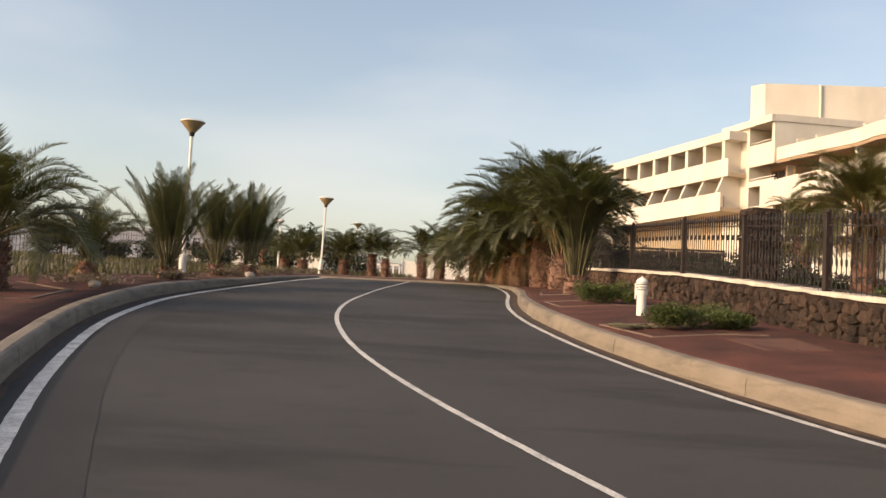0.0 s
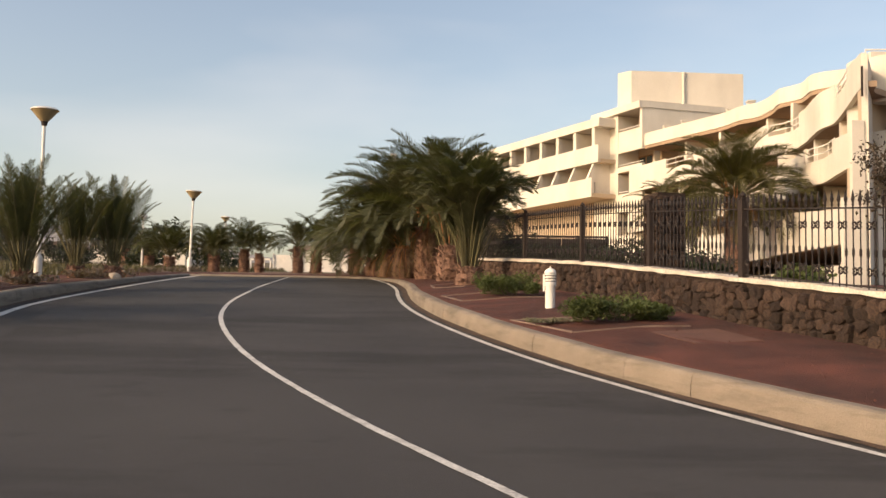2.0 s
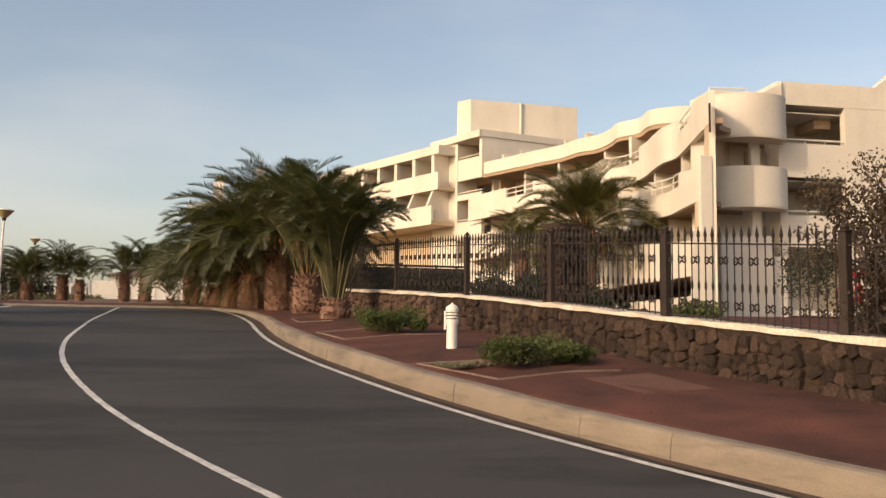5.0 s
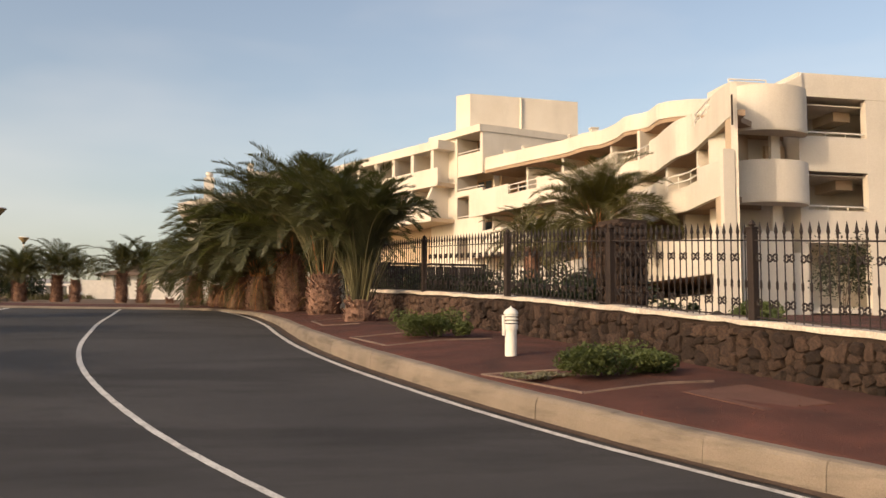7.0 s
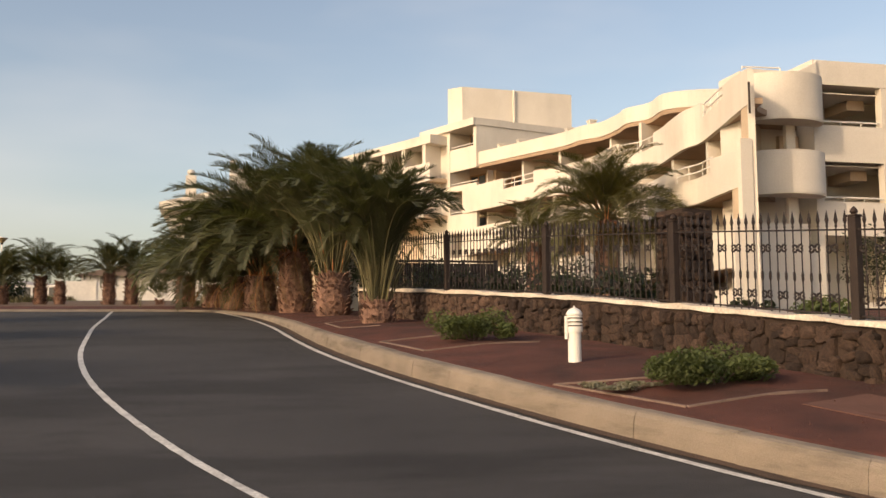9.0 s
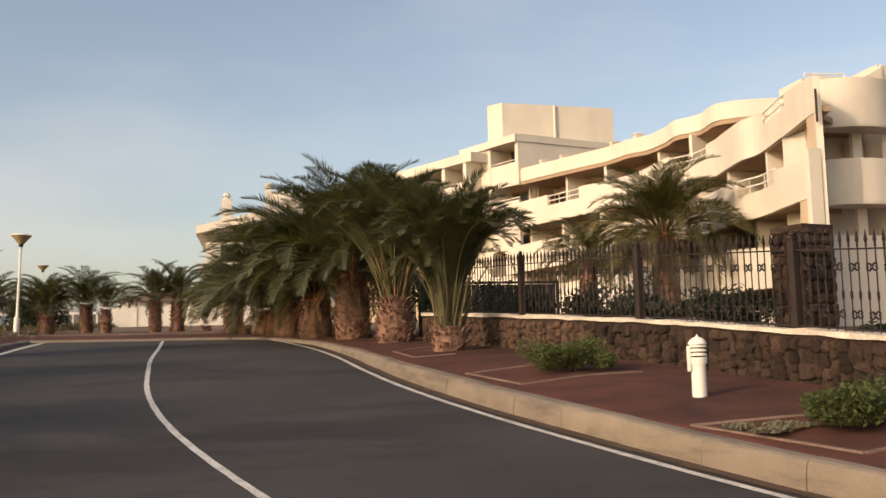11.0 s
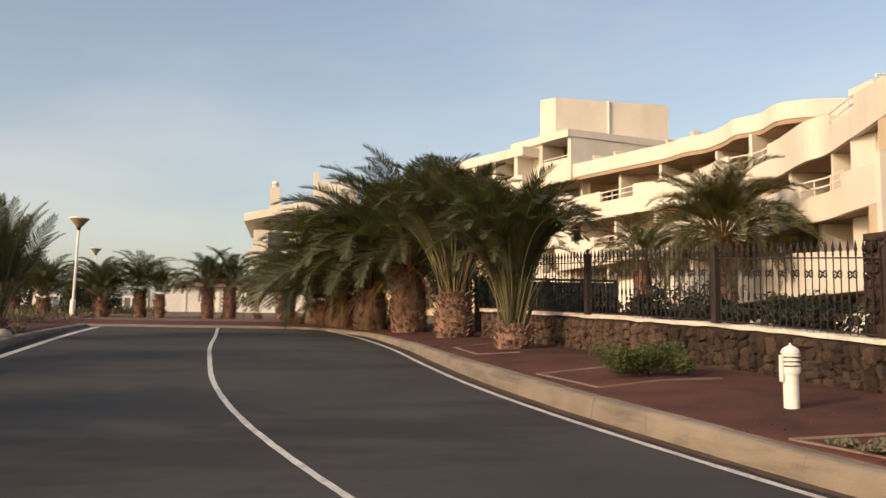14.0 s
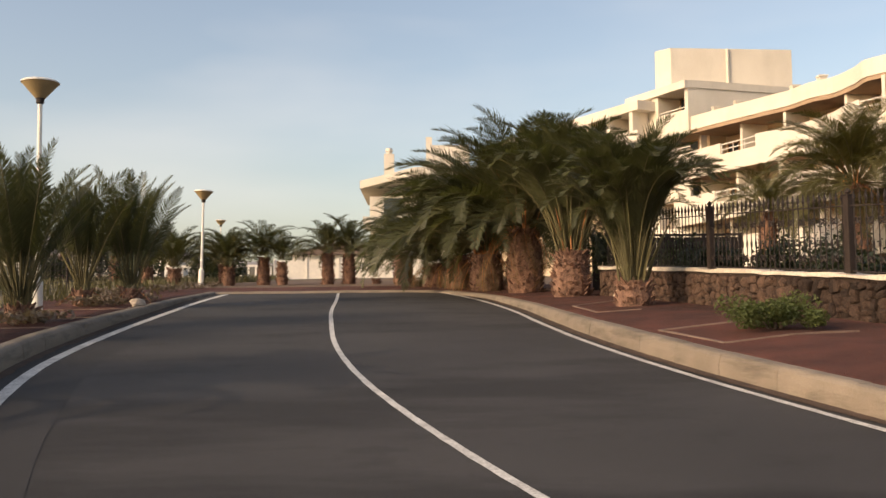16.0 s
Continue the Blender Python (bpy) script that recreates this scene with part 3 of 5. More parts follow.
        add("loggia_parapet", bm, PLASTER)
        bm = bmesh.new()
        tube(bm, [(x0, fy + .08, zo + .16), (19.95, fy + .08, zo + .16)], .03, 6)
        for xx in (17.6, 18.4, 19.2):
            tube(bm, [(xx, fy + .08, zo), (xx, fy + .08, zo + .16)], .02, 5)
        add("loggia_rail", bm, WHITE)
        bm = bmesh.new()
        box(bm, 19.3, 19.99, fy + .9, fy + 2.2, zf + 2.1, zf + 2.455)
        add("loggia_beam", bm, SHADEWALL)
    bm = bmesh.new()                                 # roof parapet stepping up
    v = [bm.verts.new((x, y, z)) for y in (fy - .02, fy + .4) for x, z in ((21.3, 9.85), (x1, 9.85), (x1, 11.2), (22.9, 11.2))]
    for q in ((0, 1, 2, 3), (7, 6, 5, 4), (0, 4, 5, 1), (1, 5, 6, 2), (2, 6, 7, 3), (3, 7, 4, 0)):
        bm.faces.new([v[k] for k in q])
    add("roof_step", bm, PLASTER)
    bm = bmesh.new()
    box(bm, 20.0, x1, fy - .015, fy + .3, .6, 8.99)
    add("front_wall", bm, PLASTER)
    bm = bmesh.new()
    box(bm, x0 - .15, x0 + .12, fy - .02, fy + 2.2, .6, 8.99)
    add("side_pier", bm, PLASTER)

    # tall block with the lift tower
    A, B = Vector((11.77, 60.0)), Vector((9.55, 64.8))
    d = (B - A).normalized()
    nrm = Vector((-d[1], d[0]))
    if nrm[0] < 0:
        nrm = -nrm

    def P(s, dep):
        q = A + d * s + nrm * dep
        return Vector((q[0], q[1]))
    L = (B - A).length

    def slabp(name, s0, s1, d0, d1, z0, z1, mat=PLASTER):
        bm = bmesh.new()
        ribbon(bm, [P(s0, d0), P(s1, d0)], [P(s0, d1), P(s1, d1)], z0, z1)
        add(name, bm, mat)
    slabp("tall_roof", -.05, L, -.25, 6.5, 12.72, 13.15)
    # core and balcony floors in the plaster toned down for shade
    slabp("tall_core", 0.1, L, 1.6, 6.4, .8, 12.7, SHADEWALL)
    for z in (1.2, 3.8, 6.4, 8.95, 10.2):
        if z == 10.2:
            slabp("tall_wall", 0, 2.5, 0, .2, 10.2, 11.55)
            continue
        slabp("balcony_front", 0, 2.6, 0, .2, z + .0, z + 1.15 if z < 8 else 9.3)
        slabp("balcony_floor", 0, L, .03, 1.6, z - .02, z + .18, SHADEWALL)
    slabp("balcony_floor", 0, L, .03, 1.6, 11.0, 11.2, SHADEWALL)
    slabp("tall_side", 2.55, L, 0.01, 1.6, 1.0, 12.7)
    for z0 in (11.2, 8.6, 6.0):
        opening(P(2.4, 1.58), P(.9, 1.58), z0 + .02, z0 + 1.5)
        bm = bmesh.new()
        a, b = P(.05, .1), P(2.5, .1)
        zr = {11.2: 11.72, 8.6: 9.45, 6.0: 7.7}[z0]
        tube(bm, [(a[0], a[1], zr), (b[0], b[1], zr)], .03, 5)
        add("balcony_rail", bm, WHITE)
    # plain wall that faces down the road
    gw = [Vector((11.77, 60.0)), Vector((18.6, 62.05))]
    strip("gable_wall", gw, [p + Vector((-.1, .3)) for p in gw], 10.9, 12.74, PLASTER)
    strip("gable_cap", [p + Vector((.02, -.06)) for p in gw], [p + Vector((-.1, .35)) for p in gw], 12.75, 13.17, PLASTER)
    bm = bmesh.new()
    foot = ((11.63, 62.69), (19.03, 63.2), (18.6, 67.0), (12.2, 67.0), (10.9, 63.5))
    lo_v = [bm.verts.new((x, y, 12.8)) for x, y in foot]
    hi_v = [bm.verts.new((x, y, 15.74)) for x, y in foot]
    bm.faces.new(lo_v[::-1])
    bm.faces.new(hi_v)
    for k in range(5):
        bm.faces.new((lo_v[k], lo_v[(k + 1) % 5], hi_v[(k + 1) % 5], hi_v[k]))
    add("lift_tower", bm, PLASTER)
    bm = bmesh.new()
    tube(bm, [(15.05, 62.86, 12.9), (15.05, 62.86, 15.72)], .085, 8)
    add("vent_pipe", bm, PLASTER)

    # far wing with a colonnade and slanting fins
    W0, W1 = Vector((9.5, 62.0)), Vector((1.4, 78.2))
    wd = (W1 - W0).normalized()
    wn = Vector((-wd[1], wd[0]))
    if wn[0] < 0:
        wn = -wn
    WL = (W1 - W0).length

    def Q(s, dep):
        q = W0 + wd * s + wn * dep
        return Vector((q[0], q[1]))

    def ws(name, s0, s1, d0, d1, z0, z1, mat=PLASTER):
        bm = bmesh.new()
        ribbon(bm, [Q(s0, d0), Q(s1, d0)], [Q(s0, d1), Q(s1, d1)], z0, z1)
        return add(name, bm, mat)
    ws("wing_roof", 0, WL, -.1, 6, 11.95, 12.5)
    # rear wall and slabs get recess shade through their tan colour
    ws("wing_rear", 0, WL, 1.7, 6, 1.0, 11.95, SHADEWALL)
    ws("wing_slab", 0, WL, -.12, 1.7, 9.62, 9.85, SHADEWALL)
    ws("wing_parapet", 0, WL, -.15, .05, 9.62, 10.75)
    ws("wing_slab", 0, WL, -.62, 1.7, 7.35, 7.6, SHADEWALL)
    ws("wing_parapet", 0, WL, -.65, -.45, 7.35, 8.55)
    for k in range(9):
        s = .6 + k * 2.1
        if s > WL - .3:
            break
        ws("wing_column", s, s + .3, .0, .35, 10.75, 11.95)
        bm = bmesh.new()                             # fin that widens downward
        a, b = Q(s, .1), Q(s, -.6)
        t = wd * .2
        vs = []
        for o in (Vector((0, 0)), Vector((t[0], t[1]))):
            vs.append([bm.verts.new((a[0] + o[0], a[1] + o[1], 9.9)), bm.verts.new((b[0] + o[0], b[1] + o[1], 8.4)), bm.verts.new((a[0] + o[0], a[1] + o[1], 8.4))])
        bm.faces.new(vs[0])
        bm.faces.new(vs[1][::-1])
        for i in range(3):
            bm.faces.new((vs[0][i], vs[0][(i + 1) % 3], vs[1][(i + 1) % 3], vs[1][i]))
        add("wing_fin", bm, PLASTER)
        ws("wing_divider", s + .05, s + .2, .1, 1.7, 7.6, 11.95)
        opening(Q(s + 1.7, 1.68), Q(s + .5, 1.68), 9.9, 11.7)
        opening(Q(s + 1.7, 1.68), Q(s + .5, 1.68), 7.6, 9.3)
    return h


hotel()


# ---- garden wall, fence ----
FENCE = [(7.2, 7.0), (6.4, 9.2), (5.6, 11.3), (4.85, 13.6), (4.02, 16.2), (3.33, 18.95), (2.62, 22.0), (1.75, 25.4), (.75, 29.6)]
WALL_H = 0.62


def garden_wall():
    line = smooth_line([(7.9, 5.0)] + FENCE, .25)
    w = new("wall_garden")
    tagged(w, "low dark lava-stone garden wall with a whitewashed cap", "garden wall", kind="structure")
    sg = 1 if offset(line, 1.0)[5][0] > line[5][0] else -1
    front, back = offset(line, -.16 * sg), offset(line, .20 * sg)
    bm = bmesh.new()
    ribbon(bm, front, back, lambda i: level(*line[i]) - .35, lambda i: level(*line[i]) + WALL_H - .06)
    part("wall_core", fix(bm), MORTAR, w)
    bm = bmesh.new()
    rnd = random.Random(4)
    jit = [rnd.uniform(-.04, .04) for _ in line]
    ribbon(bm, [p + (q - p) * (.0 + j) for p, q, j in zip(offset(line, -.21 * sg), back, jit)], offset(line, .25 * sg), lambda i: level(*line[i]) + WALL_H - .058 + jit[-i] * .3, lambda i: level(*line[i]) + WALL_H + jit[i] * .5)
    part("wall_cap", fix(bm), CAP, w, "whitewashed mortar cap")
    # rubble stones
    shapes = []
    for k in range(7):
        bm = bmesh.new()
        bmesh.ops.create_icosphere(bm, subdivisions=2, radius=.5)
        off = Vector((k * 7.3, k * 3.1, 1.7))
        for v in bm.verts:
            n3 = noise.noise_vector(v.co * 1.7 + off)
            c = v.co * (1 + .45 * noise.noise(v.co * 1.9 + off)) + n3 * .16
            for a in range(3):                       # flatten towards a block
                c[a] = max(-.36, min(.36, c[a]))
            v.co = c
        shapes.append(mesh_of("wall_stone", bm, LAVA))
    length = [0.0]
    for p, q in zip(line[:-1], line[1:]):
        length.append(length[-1] + (q - p).length)
    rest = bmesh.new()
    count = 0
    s = .1
    while s < length[-1] - .1:
        wdt = rnd.uniform(.09, .23)
        i = max(k for k in range(len(length)) if length[k] <= s)
        f = (s - length[i]) / max(1e-6, length[min(i + 1, len(length) - 1)] - length[i])
        p = front[i].lerp(front[min(i + 1, len(front) - 1)], min(1, f))
        t = (line[min(i + 1, len(line) - 1)] - line[max(i - 1, 0)]).normalized()
        ang = math.degrees(math.atan2(t[1], t[0]))
        z = level(p[0], p[1]) - .06
        top = level(p[0], p[1]) + WALL_H - .085
        while z < top:
            hgt = min(rnd.uniform(.08, .20), top - z + .03)
            if top - z - hgt < .08:
                hgt = top - z
            m = pose(p[0] + rnd.uniform(-.01, .01), p[1] + rnd.uniform(-.05, .05), z + hgt / 2 + rnd.uniform(-.03, .0), rnd.uniform(-12, 12), rnd.uniform(-28, 28), ang + rnd.uniform(-8, 8)) @ Matrix.Diagonal((wdt * 1.34, rnd.uniform(.12, .26), hgt * 1.34, 1))
            sh = shapes[rnd.randrange(7)]
            if p[1] > 12.2 and count < 298:
                shared("wall_stone", sh, w, m)
                count += 1
            else:
                rest.from_mesh(sh)
                rest.verts.ensure_lookup_table()
                for v in rest.verts[-len(sh.vertices):]:
                    v.co = m @ v.co
            z += hgt
        s += wdt
    tagged(part("wall_rubble", rest, LAVA, w), kind="stuff")


def iron_fence():
    rnd = random.Random(9)
    # one bar with its spear head, its knuckle and a scroll, on shared meshes
    bm = bmesh.new()
    lathe(bm, [(.0085, 0), (.0085, .36), (.017, .39), (.017, .45), (.0085, .48), (.0085, .965), (.017, .985), (.010, 1.005), (.024, 1.05), (.002, 1.165)], 6)
    bar = mesh_of("bar", bm, IRON)
    bm = bmesh.new()
    for sx in (-1, 1):
        for sz in (-1, 1):
            pts = [(sx * (.008 + .030 * (1 - math.cos(a))) * 1.0, 0, sz * (.004 + .030 * math.sin(a) + .012 * a / 3)) for a in [k * .62 for k in range(8)]]
            tube(bm, pts, .0125, 5)
    scroll = mesh_of("scroll", bm, IRON)
    sg = None
    for i in range(1, len(FENCE) - 1):
        a, b = Vector(FENCE[i]), Vector(FENCE[i + 1])
        d = b - a
        L = d.length
        ang = math.degrees(math.atan2(d[1], d[0]))
        za, zb = level(a[0], a[1]) + WALL_H, level(b[0], b[1]) + WALL_H
        f = empty("iron_fence", a[0], a[1], za, "dark brown wrought-iron railing with spear tips on the wall", "fence", "railings on the garden wall", ang)
        slope = (zb - za) / L

        def local(s, z):
            return Matrix.Translation((s, 0, slope * s + z))
        bm = bmesh.new()
        for z, r in ((.03, .016), (.945, .016)):
            m = Matrix(((1, 0, 0, 0), (0, 1, 0, 0), (slope, 0, 1, z), (0, 0, 0, 1)))
            box(bm, .04, L - .04, -.012, .012, -r * .6, r * .6, m)
        part("rail", bm, IRON, f)
        n = max(2, int(L / .118))
        for k in range(1, n):
            s = L * k / n
            shared("bar", bar, f, local(s, 0.0))
            if k % 2 == 0 and b[1] < 27:
                for z in (.20, .74):
                    shared("scroll", scroll, f, local(s + L / n * .5, z))
        # post at the start of the bay
        p = empty("fence_post", a[0], a[1], za - .01, "dark brown square iron fence post", "fence post", "posts of the railing", ang)
        bm = bmesh.new()
        box(bm, -.05, .05, -.05, .05, 0, 1.09)
        box(bm, -.06, .06, -.06, .06, 1.09, 1.115)
        bmesh.ops.bevel(bm, geom=bm.edges[:], offset=.006, segments=1, affect='EDGES')
        part("shaft", bm, RUST, p)
        bm = bmesh.new()
        lathe(bm, [(.02, 1.115), (.045, 1.145), (.034, 1.175), (.004, 1.205)], 8)
        part("finial", bm, RUST, p)


garden_wall()
iron_fence()


def stone_pier(x, y, w, top, rz):
    p = empty("stone_pier", x, y, level(x, y), "square pier of rough dark lava stone behind the railing", "pier", rz=rz)
    bm = bmesh.new()
    box(bm, -w / 2 + .03, w / 2 - .03, -w / 2 + .03, w / 2 - .03, -.2, top - .03)
    part("core", bm, MORTAR, p)
    rnd = random.Random(12)
    shapes = []
    for k in range(4):
        bm = bmesh.new()
        bmesh.ops.create_icosphere(bm, subdivisions=2, radius=.5)
        for v in bm.verts:
            c = v.co * (1 + .35 * noise.noise(v.co * 2.1 + Vector((k * 5, 2, 9))))
            for a in range(3):
                c[a] = max(-.4, min(.4, c[a]))
            v.co = c
        shapes.append(mesh_of("stone", bm, LAVA))
    for side in range(4):
        z = 0.0
        while z < top - .05:
            h = min(rnd.uniform(.10, .18), top - z)
            u = -w / 2
            while u < w / 2 - .03:
                q = min(rnd.uniform(.12, .22), w / 2 - u)
                m = pose(0, 0, 0, 0, 0, 90 * side) @ pose(u + q / 2, -w / 2 + .02, z + h / 2, rnd.uniform(-9, 9), rnd.uniform(-12, 12), rnd.uniform(-8, 8)) @ Matrix.Diagonal((q * 1.2, .13, h * 1.2, 1))
                shared("stone", shapes[rnd.randrange(4)], p, m)
                u += q
            z += h
    bm = bmesh.new()
    box(bm, -w / 2, w / 2, -w / 2, w / 2, top - .03, top + .05)
    part("cap", bm, MORTAR, p)


stone_pier(3.62, 19.2, .52, 1.82, 105)


# ---- palms ----
def frond_mesh(name, length, droop, up, width, seed, leaf=None, stem=STEM, pairs=74, bare=.20, tip=False):
    """One feather leaf along +x: a bowed stem with two rows of narrow leaflets."""
    rnd = random.Random(seed)
    bm = bmesh.new()
    n = 14
    pts = []
    x = z = 0.0
    ang = up
    for k in range(n + 1):
        pts.append(Vector((x, 0, z)))
        x += math.cos(ang) * length / n
        z += math.sin(ang) * length / n
        ang -= droop / n * ((.08 + 2.76 * (k / n) ** 2) if tip else (0.35 + 1.3 * k / n))
    tube(bm, pts, [.0075 * (1 - .85 * k / n) for k in range(n + 1)], 4, 1)

    def at(s):
        f = s * n
        i = min(int(f), n - 1)
        return pts[i].lerp(pts[i + 1], f - i), (pts[i + 1] - pts[i]).normalized()
    for k in range(pairs):
        s = bare + (1 - bare) * (k + .5) / pairs
        p, t = at(min(s, .999))
        upv = Vector((-t[2], 0, t[0]))
        w = width * (math.sin(math.pi * min(1, (s - bare * .6) / (1.04 - bare * .6)) ** .75) * .9 + .12)
        for sd in (-1, 1):
            a = rnd.uniform(.55, .8) + .25 * s
            dirv = (t * math.cos(1.25 - a * .55) + Vector((0, sd, 0)) * math.sin(1.2 - a * .5) + upv * rnd.uniform(.12, .42)).normalized()
            L = w * rnd.uniform(.82, 1.12)
            hw = .0046
            q = p + dirv * L * .55
            e = p + dirv * L + Vector((0, 0, -L * rnd.uniform(.05, .22)))
            sid = t * hw
            v = [bm.verts.new(p - sid * .6), bm.verts.new(p + sid * .6), bm.verts.new(q + sid), bm.verts.new(q - sid), bm.verts.new(e)]
            bm.faces.new((v[0], v[1], v[2], v[3])).material_index = 0
            bm.faces.new((v[3], v[2], v[4])).material_index = 0
    return mesh_of(name, bm, [leaf or FROND, stem])


FR_UP = [frond_mesh("frond", 1.0, 1.4 + .4 * k, 0.0, .19, 20 + k) for k in range(3)]
FR_TALL = [frond_mesh("frond", 1.0, 1.5 + .55 * k, 0.0, .18, 25 + k, bare=.36 - .04 * k, pairs=76, tip=True) for k in range(4)]
FR_STRAIGHT = [frond_mesh("frond", 1.0, .35 + .25 * k, 0.0, .17, 60 + k, bare=.30, pairs=64, tip=True) for k in range(3)]
FR_MID = [frond_mesh("frond", 1.0, 1.6 + .35 * k, 0.0, .20, 30 + k) for k in range(3)]
FR_LOW = [frond_mesh("frond", 1.0, 1.7 + .25 * k, 0.0, .20, 40 + k) for k in range(2)]
FR_DRY = [frond_mesh("dry_frond", 1.0, 1.6 + .4 * k, 0.0, .17, 50 + k, FROND_DRY, STEM_DRY, 30) for k in range(2)]


def stalk_mesh(name, mat, seed):
    bm = bmesh.new()
    tube(bm, [(0, 0, 0), (.35, 0, .01), (.7, 0, -.01), (1.0, 0, -.07)], [.015, .012, .009, .005], 4)
    return mesh_of(name, bm, mat)


STALK = stalk_mesh("leaf_stalk", STEM, 1)
STALK_DRY = stalk_mesh("dry_stalk", STEM_DRY, 2)


def trunk_bm(h, r0, r1, seed, tuft=.12):
    """A stout trunk set with cut leaf bases in spiral rows."""
    rnd = random.Random(seed)
    bm = bmesh.new()
    prof = []
    for k in range(9):
        s = k / 8
        prof.append((r0 * (1 - s) + r1 * s + .16 * r0 * math.sin(math.pi * min(1, s * 1.15)), -.1 + s * (h + .1)))
    lathe(bm, prof, 14)
    rows = max(3, int(h / .085))
    for i in range(rows):
        z = h * (i + .3) / rows
        r = r0 + (r1 - r0) * z / h
        n = max(9, int(2 * math.pi * r / .105))
        for k in range(n):
            a = 2 * math.pi * (k + .5 * (i % 2)) / n + rnd.uniform(-.14, .14)
            z = h * (i + .3 + rnd.uniform(-.35, .35)) / rows
            m = Matrix.Translation((r * math.cos(a), r * math.sin(a), z)) @ Matrix.Rotation(a, 4, 'Z') @ Matrix.Rotation(radians(-rnd.uniform(25, 60)), 4, 'Y')
            l, w = tuft * rnd.uniform(.35, 1.5), .040 * rnd.uniform(.7, 1.3)
            v = [bm.verts.new(m @ Vector(c)) for c in ((-.03, -w, -.02), (-.03, w, -.02), (-.03, 0, .05), (l, -w * .45, 0), (l, w * .45, 0), (l, 0, .022))]
            for q in ((0, 3, 5, 2), (1, 2, 5, 4), (0, 1, 4, 3), (3, 4, 5)):
                bm.faces.new([v[j] for j in q])
    return bm


def palm(x, y, trunk_h, trunk_r, reach, count, spread, label, seed, dry=0, stalks=0, dry_stalks=0, lean=0.0, z=None, group="palms along the road", tall=False, side=0, warm=False):
    """spread: (lowest, highest) elevation of the leaves in degrees at the crown."""
    rnd = random.Random(seed)
    g = level(x, y) if z is None else z
    p = empty("palm_tree", x, y, g - .02, label, "palm tree", group, rnd.uniform(0, 360))
    part("trunk", trunk_bm(trunk_h, trunk_r, trunk_r * .85, seed), TRUNK, p)
    lo, hi = spread
    for k in range(count):
        s = (k + .5) / count
        el = lo + (hi - lo) * (s ** .8)
        az = k * 137.508 + rnd.uniform(-14, 14)
        el += rnd.uniform(-7, 7)
        L = reach * rnd.uniform(.82, 1.08) * (1.0 if el > 10 else .9)
        pool = FR_STRAIGHT if tall == 'straight' else FR_TALL if tall else FR_UP if el > 48 else (FR_MID if el > 12 else FR_LOW)
        rr = trunk_r * .55 * (1 - s * .6)
        m = pose(0, 0, trunk_h + .06 + .10 * s, 0, 0, az) @ Matrix.Translation((rr, 0, 0)) @ pose(0, 0, 0, rnd.uniform(-25, 25), -el, 0) @ Matrix.Scale(L, 4)
        ob = shared("frond", rnd.choice(pool), p, m)
        if warm:
            ob.material_slots[0].link = 'OBJECT'
            ob.material_slots[0].material = FROND_WARM
    for k in range(side):
        m = pose(0, 0, trunk_h + .9, 0, 0, k * 83 + 20) @ pose(0, 0, 0, rnd.uniform(-20, 20), -rnd.uniform(30, 48), 0) @ Matrix.Scale(reach * rnd.uniform(.55, .7), 4)
        shared("frond", rnd.choice(FR_MID), p, m)
    for k in range(dry):
        az = k * 97 + rnd.uniform(-20, 20)
        m = pose(0, 0, trunk_h - .02, 0, 0, az) @ Matrix.Translation((trunk_r * .7, 0, 0)) @ pose(0, 0, 0, rnd.uniform(-20, 20), rnd.uniform(20, 60), 0) @ Matrix.Scale(reach * rnd.uniform(.4, .6), 4)
        shared("dry_frond", rnd.choice(FR_DRY), p, m)
    for k in range(stalks + dry_stalks):
        az = k * 61 + rnd.uniform(-20, 20)
        me = STALK if k < stalks else STALK_DRY
        m = pose(0, 0, trunk_h * rnd.uniform(.8, 1.0), 0, 0, az) @ Matrix.Translation((trunk_r * rnd.uniform(.35, .85), 0, 0)) @ pose(0, 0, 0, 0, -rnd.uniform(66, 86), 0) @ Matrix.Scale(rnd.uniform(.7, 1.25) * reach * .42, 4)
        shared("leaf_stalk" if k < stalks else "dry_stalk", me, p, m)
    return p


# cluster beside the right-hand kerb
palm(.42, 25.6, .45, .30, 2.75, 96, (74, 91), "upright young date palm with green stalks and short trunk", 1, stalks=34, tall=True, dry=0, side=7)
palm(-.02, 29.6, 1.0, .38, 3.0, 92, (60, 91), "date palm with yellow-green stalks and stubby rough trunk", 2, stalks=30, dry_stalks=6, tall=True)
palm(-.7, 32.6, 1.6, .42, 3.4, 96, (5, 88), "arching date palm with thick scaly brown trunk", 3, dry=12, dry_stalks=10)
palm(-1.52, 34.6, 1.0, .42, 3.75, 80, (30, 88), "date palm with orange dry stalks above its trunk", 4, dry=12, dry_stalks=44)
palm(-2.2, 37.0, 1.0, .36, 3.4, 66, (15, 84), "low spreading date palm with many arching leaves", 5, dry=9)
palm(-2.86, 38.8, .75, .36, 2.7, 60, (12, 82), "low spreading date palm with browned lower leaves", 6, dry=12)
palm(-3.9, 42.0, 1.15, .30, 2.1, 44, (5, 76), "date palm with arching leaves and short stout trunk", 7, dry=3)
